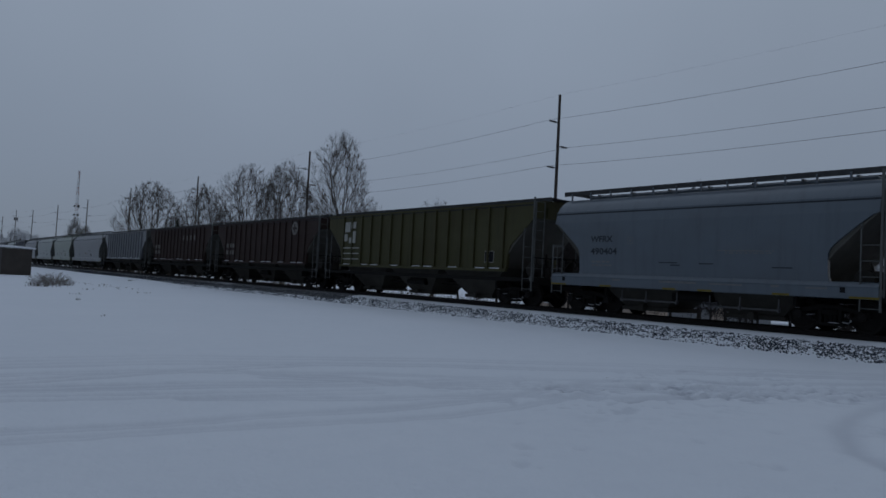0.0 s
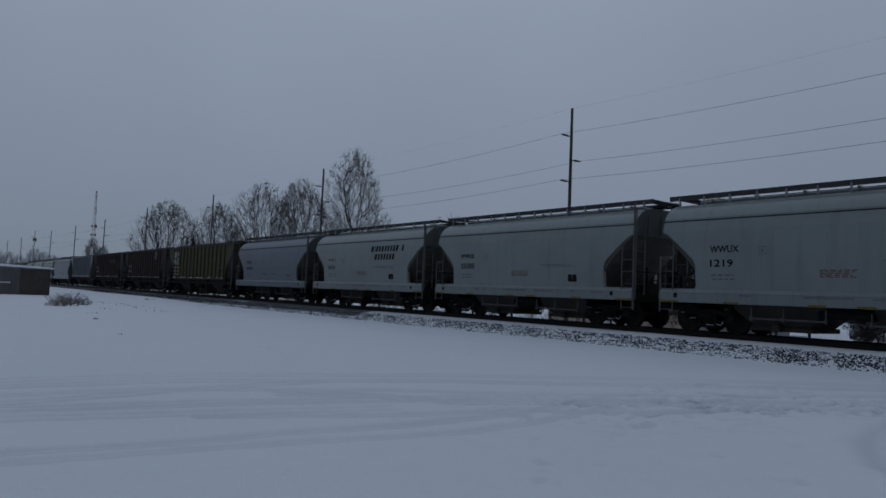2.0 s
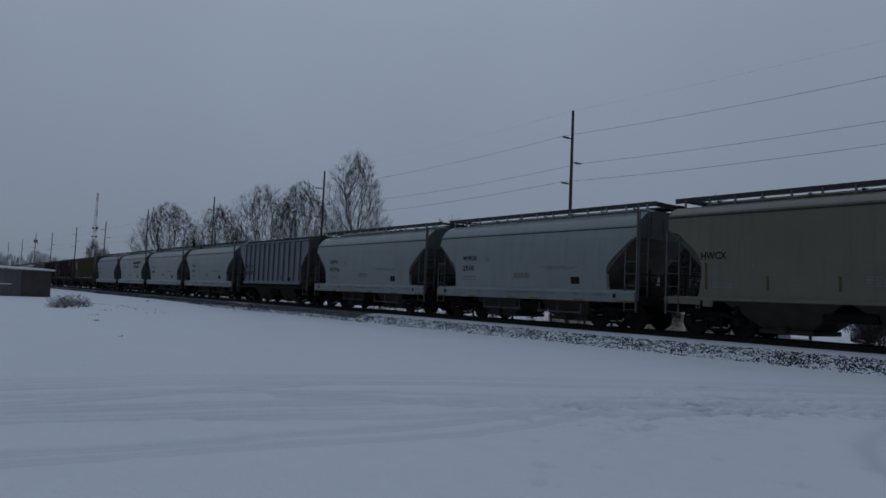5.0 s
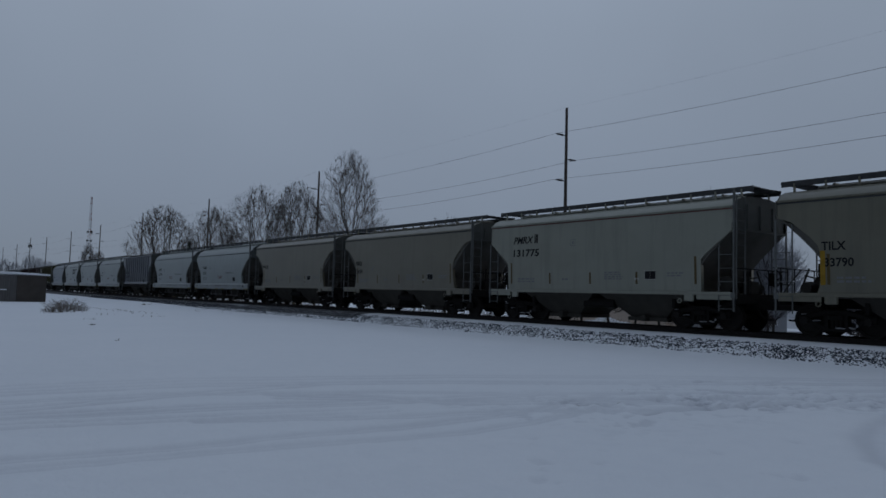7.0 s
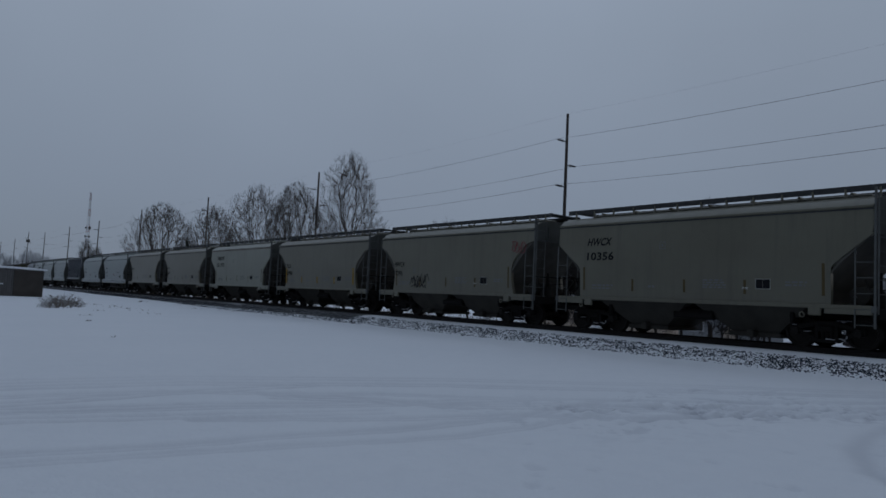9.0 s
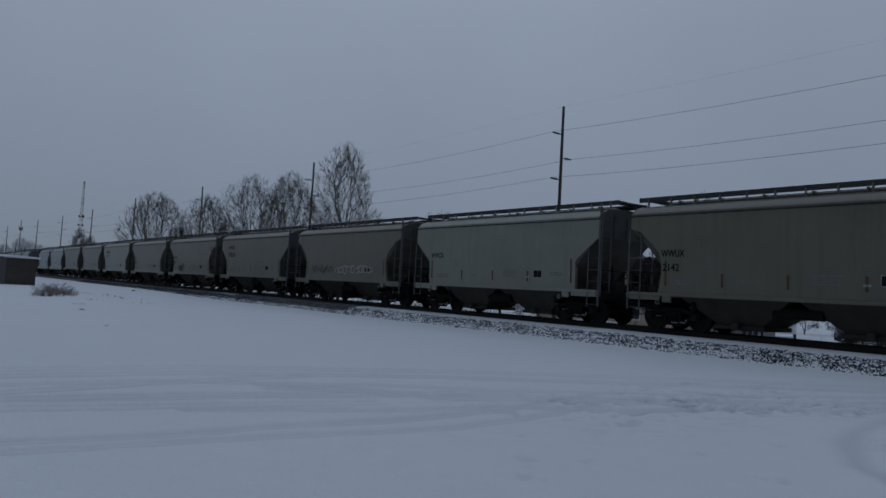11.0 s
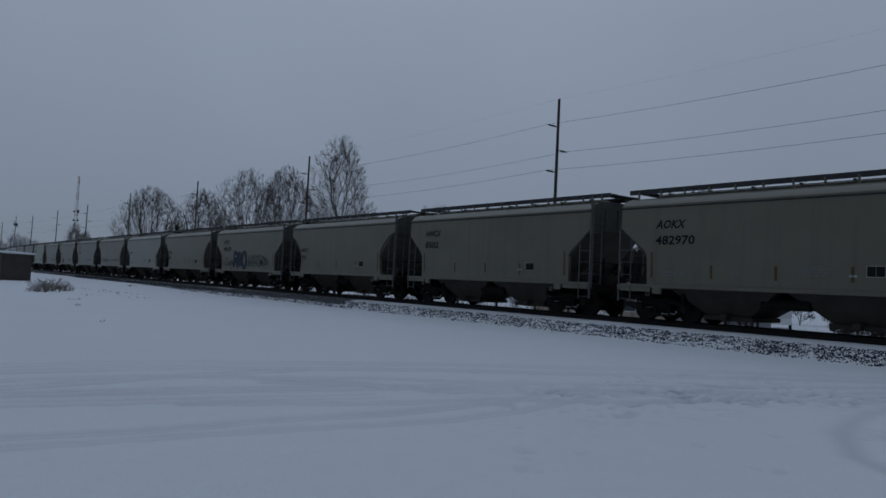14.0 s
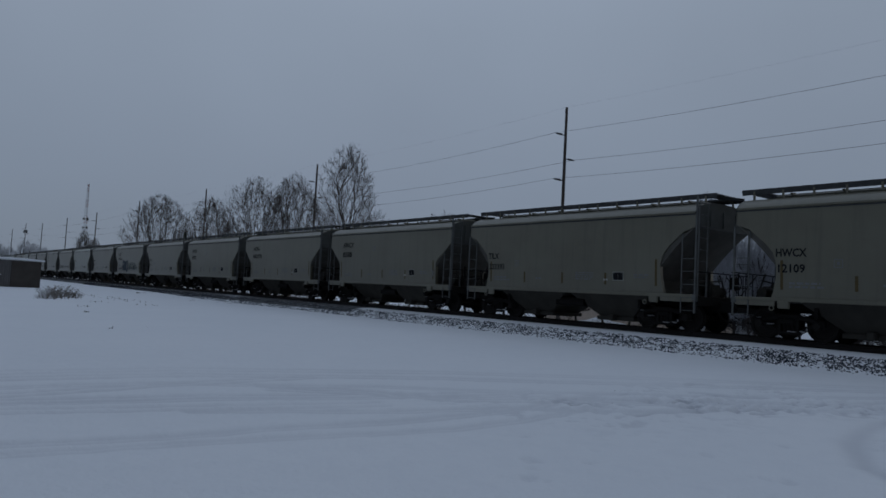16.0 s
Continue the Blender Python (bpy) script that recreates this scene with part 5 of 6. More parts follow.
def bare_tree(name, label, at, height, width, low, seed, limbs=16, group="bare trees", egg=0.55, trunks=1, fine=1.0, rise=0.55, dense=1.0, fork=0.62, frost=False):
    """A leafless tree: limbs leave the trunk and reach the edge of an egg-shaped crown, and carry three orders of finer branches.
    width: of the crown, low: height at which it starts, egg: where it is widest, rise: how far the branches sweep up."""
    r = random.Random(seed)
    groups = {"trunk": ([], []), "crown": ([], [])}
    up = Vector((0, 0, 1))

    def tubes(pts, r0, r1, level):
        vs, fs = groups["trunk" if level < 2 else "crown"]
        sides = (7, 5, 4, 3, 3)[level]
        last = None
        for k, c in enumerate(pts):
            d = (pts[min(k + 1, len(pts) - 1)] - pts[max(k - 1, 0)]).normalized()
            a = d.orthogonal().normalized()
            b = d.cross(a)
            w = r0 + (r1 - r0) * k / (len(pts) - 1)
            i = len(vs)
            vs.extend(c + a * (math.cos(2 * math.pi * j / sides) * w) + b * (math.sin(2 * math.pi * j / sides) * w) for j in range(sides))
            if last is not None:
                fs.extend((last + j, last + (j + 1) % sides, i + (j + 1) % sides, i + j) for j in range(sides))
            last = i

    def edge(z, a):
        """Radius of the crown at a height, with lumps."""
        u = (z - low) / (height - low)
        if u <= -0.05 or u >= 1:
            return 0.0
        u = max(u, 0.02)
        k = (u / egg) ** 0.4 if u < egg else max(0.0, 1 - ((u - egg) / (1 - egg)) ** 1.7) ** 0.75
        return k * width / 2 * (1 + 0.16 * math.sin(3 * a + seed) + 0.10 * math.sin(5 * a + 9 * u))

    def branch(p, d, length, rad, level):
        n = (5, 6, 5, 4, 3)[level]
        pts, dirs = [p], []
        for k in range(n):
            d = (d + Vector((r.gauss(0, 0.06), r.gauss(0, 0.06), r.gauss(0, 0.05))) + up * (rise * (0.16, 0.16, 0.10, 0.05, 0.03)[level])).normalized()
            e = pts[-1] + d * (length / n)
            if k and math.hypot(e.x, e.y) > edge(e.z, math.atan2(e.y, e.x)) * 1.06:
                break
            dirs.append(d)
            pts.append(e)
        n = len(dirs)
        tubes(pts, rad, rad * (0.35 if level < 3 else 0.6), level)
        if level >= 4:
            return
        kids = int((0, 9, 7, 5)[level] * dense * r.uniform(0.8, 1.2))
        for k in range(kids):
            u = 0.18 + 0.82 * (k + r.random()) / kids
            i = min(int(u * n), n - 1)
            q = pts[i] + (pts[i + 1] - pts[i]) * (u * n - i)
            ax = dirs[i].orthogonal().normalized()
            ax.rotate(Matrix.Rotation(r.uniform(0, 6.28), 3, dirs[i]))
            ang = radians(r.uniform(28, 62))
            nd = (dirs[i] * math.cos(ang) + ax * math.sin(ang) + up * (0.12 * rise)).normalized()
            ln = max(length * r.uniform(0.36, 0.58) * (1.15 - 0.6 * u), 0.35)
            branch(q, nd, ln, max(rad * (1 - 0.6 * u) * 0.5, 0.0095 * fine), level + 1)

    for t in range(trunks):
        lean = Vector((r.gauss(0, 0.05), r.gauss(0, 0.05), 0)) * (1 if trunks == 1 else 3.5)
        base_r = height * 0.016 / trunks ** 0.5
        top = low + (height - low) * fork
        pts = [Vector((lean.x * z + r.gauss(0, 0.05), lean.y * z + r.gauss(0, 0.05), z)) for z in np.linspace(-0.3, top, 9)]
        tubes(pts, base_r, base_r * 0.35, 0)
        m = max(3, limbs // trunks)
        for k in range(m):
            u = (k + 0.5) / m
            z0 = low * 0.85 + (top - low * 0.85) * u ** 0.9
            i = min(int((z0 + 0.3) / (top + 0.3) * 8), 7)
            q = pts[i] + (pts[i + 1] - pts[i]) * ((z0 + 0.3) / (top + 0.3) * 8 - i)
            a = k * 2.4 + r.uniform(-0.4, 0.4) + t
            steep = radians(8 + 58 * r.random() ** (1.5 - u) + r.uniform(-6, 6)) + rise * 0.16
            d = Vector((math.cos(a) * math.cos(steep), math.sin(a) * math.cos(steep), math.sin(steep)))
            ln = 0.5
            while ln < height:
                e = q + (d + up * (rise * 0.5 * ln / height)).normalized() * ln
                if math.hypot(e.x, e.y) > edge(e.z, a) and ln > 1:
                    break
                ln += 0.3
            branch(q, d, ln * r.uniform(0.85, 1.1), base_r * 0.36 * (1 - 0.35 * u), 1)
    tree = thing(name, label, "tree", group, at=Matrix.Translation(at))
    for nm, mt in (("trunk", BARK), ("crown", FROST_HAZE if frost else TWIG)):
        me = bpy.data.meshes.new(nm)
        me.from_pydata(groups[nm][0], [], groups[nm][1])
        put(nm, me, mt, tree)
    return tree


def tubes(p, q, w0, w1, sides):
    """Many tapered tubes at once, from p to q: places and quads."""
    d = q - p
    d = d / (np.linalg.norm(d, axis=1)[:, None] + 1e-9)
    e = np.cross(d, np.where(np.abs(d[:, 2:]) > 0.9, (1.0, 0.0, 0.0), (0.0, 0.0, 1.0)))
    e /= np.linalg.norm(e, axis=1)[:, None] + 1e-9
    f = np.cross(d, e)
    a = np.arange(sides) * 2 * np.pi / sides
    ring = e[:, None, :] * np.cos(a)[None, :, None] + f[:, None, :] * np.sin(a)[None, :, None]
    v = np.concatenate((p[:, None, :] + ring * w0[:, None, None], q[:, None, :] + ring * w1[:, None, None]), 1).reshape(-1, 3)
    j = np.arange(sides)
    quad = np.stack((j, (j + 1) % sides, sides + (j + 1) % sides, sides + j), 1)
    return v, (np.arange(len(p))[:, None, None] * 2 * sides + quad[None]).reshape(-1, 4)


def fan_tree(name, label, at, height, width, low, seed, n=1700, egg=0.5, tip=0.013, mat=None, group="bare trees", bias=0.86, fork=0.3, sprays=4, reach=0.7, limbs=0, rise=0.3):
    """A leafless tree grown towards many points in a domed crown: each point is joined to the limb that reaches it most directly,
    so that limbs fan out from the trunk and end in an even fringe of twigs. Limbs thicken with the twigs that they carry."""
    r = np.random.default_rng(seed)
    u = r.random(n) ** 0.85
    a = r.uniform(0, 6.283, n)
    k = np.where(u < egg, (np.maximum(u, 0.03) / egg) ** 0.35, np.maximum(0, 1 - (np.maximum(u - egg, 0) / (1 - egg)) ** 2) ** 0.5)
    rad = k * width / 2 * (0.12 + 0.88 * r.random(n) ** 0.38) * (1 + 0.12 * np.sin(3 * a + seed + 4 * u) + 0.10 * np.sin(5 * a + 9 * u))
    goal = np.stack((rad * np.cos(a), rad * np.sin(a), low + (height - low) * u * (0.93 + 0.07 * np.sin(4 * a + seed) * u)), 1)
    goal = goal[np.argsort(np.linalg.norm(goal - (0, 0, low), axis=1))]
    stem = 8
    total = stem + 9 * limbs + 3 * n
    P, path, parent, D = np.zeros((total, 3)), np.zeros(total), np.zeros(total, int), np.zeros((total, 3))
    for i, z in enumerate(np.linspace(-0.3, low + (height - low) * fork, stem)):
        P[i] = (r.normal(0, 0.03 * i / 4), r.normal(0, 0.03 * i / 4), z)
        path[i], parent[i], D[i] = max(z, 0) * 0.8, i - 1, (0, 0, 1)
    m = stem
    # main limbs, each swept out to its own place near the crown's edge
    for j in range(limbs):
        v = (j + 0.5) / limbs
        v, a = 0.16 + 0.80 * v, j * 2.39996 + seed + r.uniform(-0.2, 0.2)
        k = (v / egg) ** 0.35 if v < egg else (1 - ((v - egg) / (1 - egg)) ** 2) ** 0.5
        end = np.array((math.cos(a) * k * width * 0.46, math.sin(a) * k * width * 0.46, low + (height - low) * v * 0.95))
        i = int(np.clip(2 + 6 * v * r.uniform(0.5, 1.0), 2, stem - 1))
        mid = P[i] + (end - P[i]) * np.array((0.55, 0.55, 0.5 - 0.2 * rise)) + r.normal(0, 0.03, 3) * width
        prev = i
        for t in np.linspace(1 / 9, 1, 9):
            P[m] = P[i] * (1 - t) ** 2 + mid * (2 * t * (1 - t)) + end * t * t + r.normal(0, 0.006 * width, 3)
            D[m] = P[m] - P[prev]
            path[m] = path[prev] + np.linalg.norm(D[m])
            D[m] /= np.linalg.norm(D[m])
            parent[m], prev, m = prev, m, m + 1
    first = m
    sharp = 2.6 if limbs else 0.35
    for g in goal:
        way = g - P[:m]
        d = np.linalg.norm(way, axis=1) + 1e-6
        cost = d * (1 + sharp * np.clip(0.5 - (way * D[:m]).sum(1) / d, 0, 2) + 0.6 * np.clip(0.1 - way[:, 2] / d, 0, 1)) + bias * path[:m]
        j = int(np.argmin(cost))
        bend = P[j] + (D[j] * 0.35 + way[j] / d[j] * 0.65 + (0, 0, 0.04)) * d[j] * 0.42
        prev, last = j, P[j]
        for t in (0.35, 0.7, 1.0):
            q = P[j] * (1 - t) ** 2 + bend * (2 * t * (1 - t)) + g * t * t + r.normal(0, 0.018, 3) * min(d[j], 1.5) * (t < 1)
            P[m], parent[m] = q, prev
            v = q - last
            D[m] = v / (np.linalg.norm(v) + 1e-9)
            path[m] = path[prev] + np.linalg.norm(v)
            prev, last, m = m, q, m + 1
    load = np.zeros(m)
    load[first + 2::3] = 1
    load[stem:first] = 0.4
    for i in range(m - 1, 0, -1):
        load[parent[i]] += load[i]
    size = np.minimum(tip * np.maximum(load, 1) ** 0.42, height * 0.014)
    big = load[1:m] > 14
    w0, w1 = np.minimum(size[parent[1:m]], size[1:m] * 1.35), size[1:m]
    # sprays of fine twigs at the ends
    ends = np.arange(first + 2, m, 3)
    ends = np.repeat(ends, np.where(load[ends] < 4, sprays, 1))
    d = D[ends] * 0.9 + r.normal(0, 0.36, (len(ends), 3)) + (0, 0, 0.08)
    d /= np.linalg.norm(d, axis=1)[:, None]
    q = P[ends] - D[ends] * r.uniform(0, 0.25, (len(ends), 1))
    e = q + d * (reach * r.uniform(0.5, 1.2, (len(ends), 1))) + (0, 0, 0.05 * reach)
    ok = e[:, 2] > 0.1
    q, e = q[ok], e[ok]
    tree = thing(name, label, "tree", group, at=Matrix.Translation(at))
    meshes = {"trunk": [tubes(P[parent[1:m]][big], P[1:m][big], w0[big], w1[big], 5)],
              "crown": [tubes(P[parent[1:m]][~big], P[1:m][~big], w0[~big], w1[~big], 3), tubes(q, e, np.full(len(q), tip * 0.85), np.full(len(q), tip * 0.5), 3)]}
    for nm, mt in (("trunk", BARK), ("crown", mat or TWIG)):
        vs, fs, k = [], [], 0
        for v, f in meshes[nm]:
            vs.append(v)
            fs.append(f + k)
            k += len(v)
        me = bpy.data.meshes.new(nm)
        me.from_pydata(np.concatenate(vs).tolist(), [], np.concatenate(fs).tolist())
        put(nm, me, mt, tree)
    return tree


def polar(az, dist):
    """A place seen from the camera at an angle from the track's direction (degrees, to the right) and a distance."""
    x, y = EYE[0] + dist * math.sin(radians(az)), EYE[1] + dist * math.cos(radians(az))
    return (x, y, ground_z(x, y))


def top_at(az, dist, el):
    return EYE[2] + dist * math.tan(radians(el)) - polar(az, dist)[2]


fan_tree("bare_tree", "tall leafless tree with an upright oval crown", polar(29.45, 86), top_at(29, 86, 10.95), 7.4, 1.8, 4, 2200, egg=0.46, tip=0.0075, fork=0.4, bias=0.74, sprays=5, limbs=20, rise=0.9)
fan_tree("bare_tree", "low spreading leafless tree beside the taller one", polar(31.7, 84), top_at(31, 84, 6.0), 6.0, 0.8, 9, 700, egg=0.35, tip=0.0075, fork=0.15, bias=0.74, sprays=5, limbs=9)
fan_tree("bare_tree", "low leafless tree before the utility pole", polar(28.1, 88), top_at(28, 88, 6.0), 4.2, 0.8, 10, 450, egg=0.4, tip=0.0075, fork=0.15, bias=0.74, sprays=5, limbs=8)
fan_tree("bare_tree", "broad leafless tree with a dense twiggy crown", polar(25.4, 105), top_at(25, 105, 8.35), 8.8, 1.6, 12, 2300, egg=0.5, tip=0.0095, fork=0.2, bias=0.74, sprays=6, limbs=17, rise=0.5)
fan_tree("bare_tree", "broad leafless tree with fine arching twigs", polar(22.7, 105), top_at(22.6, 105, 7.9), 10.4, 1.4, 23, 2100, egg=0.45, tip=0.0085, fork=0.2, bias=0.74, sprays=5, limbs=16)
fan_tree("bare_tree", "leafless tree with low drooping branches", polar(20.9, 108), top_at(21, 108, 4.7), 7.8, 0.6, 27, 700, egg=0.35, tip=0.0085, fork=0.1, bias=0.74, sprays=5, limbs=10, rise=0.0)
fan_tree("bare_tree", "leafless tree with a fan of upswept branches", polar(15.9, 125), top_at(15.9, 125, 6.0), 11.4, 1.0, 36, 2000, egg=0.38, tip=0.0105, fork=0.12, bias=0.74, sprays=5, limbs=22, rise=0.2)
fan_tree("bare_tree", "leafless tree with a rounded fine crown", polar(19.4, 125), top_at(19.5, 125, 6.15), 8.8, 1.0, 47, 1700, egg=0.42, tip=0.010, fork=0.15, bias=0.74, sprays=5, limbs=17)
fan_tree("bare_tree", "low leafless tree between taller ones", polar(17.7, 130), top_at(17.6, 130, 3.9), 5.4, 0.6, 49, 500, egg=0.4, tip=0.0105, fork=0.1, bias=0.74, sprays=5, limbs=9)
bare_tree("bare_tree", "small leafless tree behind the train", polar(37.0, 80), top_at(37, 80, 6.8), 5.6, 0.8, 52, 24, egg=0.5, trunks=2)
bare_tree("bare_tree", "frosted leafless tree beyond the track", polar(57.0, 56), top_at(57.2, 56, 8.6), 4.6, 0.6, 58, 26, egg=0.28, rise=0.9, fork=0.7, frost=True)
thicket = bare_tree("thicket_tree", "dense dark leafless tree in a thicket beyond the track", polar(55.0, 50), 6.2, 6.0, 1.0, 77, 30, group="thicket beyond the track", egg=0.45, rise=0.6, fine=1.5)
r = random.Random(33)
for az in (39, 42, 45, 47.5, 49.5, 51.5, 53.2):
    x, y, z = polar(az, r.uniform(46, 60))
    copy_thing(thicket, pose(x, y, z, 0, 0, r.uniform(0, 360))).scale = (1.0, 1.0, r.uniform(0.82, 0.98))
frosted = fan_tree("frosted_tree", "frosted leafless tree beyond the track", polar(60.2, 47), 6.4, 4.6, 1.4, 66, 1300, egg=0.5, tip=0.009, sprays=1, mat=FROST_HAZE, group="frosted trees beyond the track", fork=0.2)
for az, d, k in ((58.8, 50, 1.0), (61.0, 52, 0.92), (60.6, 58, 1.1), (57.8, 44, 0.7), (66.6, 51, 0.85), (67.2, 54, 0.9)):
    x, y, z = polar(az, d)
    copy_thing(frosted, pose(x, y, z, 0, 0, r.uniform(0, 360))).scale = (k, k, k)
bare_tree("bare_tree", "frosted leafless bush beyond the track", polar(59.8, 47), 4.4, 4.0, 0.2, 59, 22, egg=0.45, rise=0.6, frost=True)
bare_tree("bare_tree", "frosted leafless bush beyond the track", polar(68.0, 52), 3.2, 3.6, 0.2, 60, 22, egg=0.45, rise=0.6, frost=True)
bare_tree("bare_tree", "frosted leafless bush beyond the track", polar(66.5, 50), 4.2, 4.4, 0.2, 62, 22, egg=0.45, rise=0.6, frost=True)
fan_tree("bare_tree", "leafless tree beside the lattice tower", polar(11.05, 210), top_at(10.9, 210, 3.0), 4.4, 0.5, 61, 600, tip=0.022, fork=0.2, sprays=3)
fan_tree("bare_tree", "leafless tree beside the lattice tower", polar(11.7, 210), top_at(11.9, 210, 2.5), 4.4, 0.5, 64, 600, tip=0.022, fork=0.2, sprays=3)
# far bushes: distance haze is put into the twigs' pale colour
far = fan_tree("far_bush", "distant leafless bush on the horizon, coloured pale for haze", polar(7.5, 290), 12.0, 7.5, 0.4, 68, 700, tip=0.026, sprays=2, mat=FROST_HAZE, group="far bushes", fork=0.1)
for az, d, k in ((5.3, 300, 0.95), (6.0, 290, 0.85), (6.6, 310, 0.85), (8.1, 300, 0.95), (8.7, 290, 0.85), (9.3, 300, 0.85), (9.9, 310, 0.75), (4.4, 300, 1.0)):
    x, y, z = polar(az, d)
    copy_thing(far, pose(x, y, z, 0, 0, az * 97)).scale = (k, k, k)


def conifer(at, height, seed):
    r = random.Random(seed)
    tree = thing("conifer", "small dark conifer among bare trees", "tree", at=Matrix.Translation(at))
    bm = bmesh.new()
    tube(bm, (0, 0, -0.1), (0, 0, height), 0.12, 0.02, 6)
    part("trunk", bm, BARK, tree)
    bm = bmesh.new()
    for k in range(260):
        z = height * (0.08 + 0.9 * (k / 260))
        a, ln = r.uniform(0, 6.28), (height - z) * 0.34 * r.uniform(0.6, 1.1) + 0.1
        p = Vector((0, 0, z))
        q = p + Vector((math.cos(a) * ln, math.sin(a) * ln, -0.18 * ln))
        w = Vector((-math.sin(a), math.cos(a), 0)) * (0.12 + 0.12 * ln)
        bm.faces.new([bm.verts.new(c) for c in (p, p + (q - p) * 0.6 + w, q, p + (q - p) * 0.6 - w)])
        bm.faces.new([bm.verts.new(c) for c in (p, p + (q - p) * 0.6 + Vector((0, 0, -0.2)), q, p + (q - p) * 0.7 + Vector((0, 0, 0.12)))])
    part("crown", bm, CONIFER, tree)


conifer(polar(17.7, 118), top_at(17.7, 118, 3.55), 3)

# far woods along the horizon, and shrubs behind the track
seed_tree = bare_tree("far_tree", "distant leafless tree on the horizon", polar(13.9, 300), 8.5, 10.0, 0.6, 71, 18, group="far woods", egg=0.5, trunks=3, fine=2.4, dense=0.9)
r = random.Random(90)
for az, d, k in [(13.0, 260, 0.55),
                 (13.5, 270, 0.5), (12.7, 280, 0.6)] + [(a * 1.0 + r.uniform(-0.5, 0.5), 330 + r.uniform(-30, 60), r.uniform(0.6, 0.9)) for a in range(14, 72, 2)]:
    x, y, z = polar(az, d)
    copy_thing(seed_tree, pose(x, y, z - 0.3, 0, 0, r.uniform(0, 360)) @ Matrix.Scale(k, 4)).scale = (k, k, k)

for a in range(44, 84, 2):
    x, y, z = polar(a + r.uniform(-0.8, 0.8), r.uniform(85, 150))
    k = r.uniform(0.6, 0.95)
    copy_thing(seed_tree, pose(x, y, z - 0.2, 0, 0, r.uniform(0, 360))).scale = (k, k, k)

# ---- distant lattice tower ----


def make_tower():
    d = 300
    x, y, z = polar(11.05, d)
    h = EYE[2] + d * math.tan(radians(6.3)) - z
    tower = thing("lattice_tower", "slender red and white lattice radio tower", "tower", at=Matrix.Translation((x, y, z)))
    n = 12
    for k in range(n):
        z0, z1 = h * k / n, h * (k + 1) / n
        w0, w1 = 0.95 * (1 - 0.7 * k / n), 0.95 * (1 - 0.7 * (k + 1) / n)
        bm = bmesh.new()
        cs = [(math.cos(a), math.sin(a)) for a in (0.5, 2.6, 4.7)]
        for i in range(3):
            (ax, ay), (bx, by) = cs[i], cs[(i + 1) % 3]
            tube(bm, (ax * w0, ay * w0, z0), (ax * w1, ay * w1, z1), 0.06, sides=5)
            for j in range(2):
                u0, u1 = j / 2, (j + 1) / 2
                wa, wb = w0 + (w1 - w0) * u0, w0 + (w1 - w0) * u1
                za, zb = z0 + (z1 - z0) * u0, z0 + (z1 - z0) * u1
                tube(bm, (ax * wa, ay * wa, za), (bx * wb, by * wb, zb), 0.028, sides=4)
        part("section", bm, TOWER_RED if k % 4 in (1, 3) and k > 5 else TOWER_WHITE, tower)
    for zz, s in ((h * 0.54, 0.35), (h * 0.63, 0.5)):
        bm = bmesh.new()
        tube(bm, (0.5, -0.3, zz - s), (0.5, -0.3, zz + s), 0.4 * s + 0.15, sides=10)
        tube(bm, (-0.8, 0, zz - 0.3), (-0.8, 0, zz + 0.3), 0.3, sides=8)
        box(bm, (0, 0, zz), (1.5, 0.2, 0.2))
        part("antenna", bm, INSULATOR, tower)


make_tower()

# ---- shed and weeds beside the track ----


def make_shed():
    shed = thing("shed", "low dull shed with a snow-covered roof beside the track", "shed", at=pose(-10.75, 80, 0.0, 0, 0, 7))
    w, l, h = 5.2, 4.2, 2.5
    bm = bmesh.new()
    box(bm, (-w / 2 + 0.5, 0.05, h / 2), (w, 0.06, h))
    front = part("front_wall", bm, SHED_WALL, shed, "lighter boarded wall")
    n = 26
    for k in range(n):
        painted("board", "shed_board", lambda: one_box((0, 0, h / 2), (w / n * 0.93, 0.08, h)), SHED_WALL, front, pose(-w + (k + 0.5) * w / n + 0.5, -0.01 * (k % 2), 0))
    bm = bmesh.new()
    for k in range(14):
        box(bm, (0.5 + 0.065, (k + 0.5) * l / 14, h / 2), (0.1 + 0.02 * (k % 2), l / 14 * 0.95, h))
    box(bm, (0.5 - w, l / 2, h / 2), (0.1, l, h))
    box(bm, (0.5 - w / 2, l, h / 2), (w, 0.1, h))
    part("side_wall", bm, SHED_DARK, shed, "darker boarded wall")
    # dark panel added on the front in place of the shed's darker face
    bm = bmesh.new()
    box(bm, (-0.72, -0.06, h / 2 - 0.02), (2.5, 0.09, h - 0.06), bevel=0.01)
    part("door", bm, SHED_DARK, shed, "dark panel added for the shed's darker face")
    bm = bmesh.new()
    box(bm, (-3.6, -0.07, 1.12), (1.6, 0.06, 0.09))
    part("rail_board", bm, SNOW, shed, "snow caught on a rail board")
    bm = bmesh.new()
    hexa(bm, [(-w + 0.25, -0.35, h + 0.28), (0.85, -0.35, h + 0.16), (0.85, l + 0.3, h + 0.3), (-w + 0.25, l + 0.3, h + 0.42)],
         [(-w + 0.25, -0.35, h + 0.12), (0.85, -0.35, h), (0.85, l + 0.3, h + 0.1), (-w + 0.25, l + 0.3, h + 0.22)])
    bmesh.ops.bevel(bm, geom=bm.edges[:], offset=0.05, segments=2, affect="EDGES")
    part("roof_snow", fixed(bm), SNOW, shed, "thick snow on the roof")


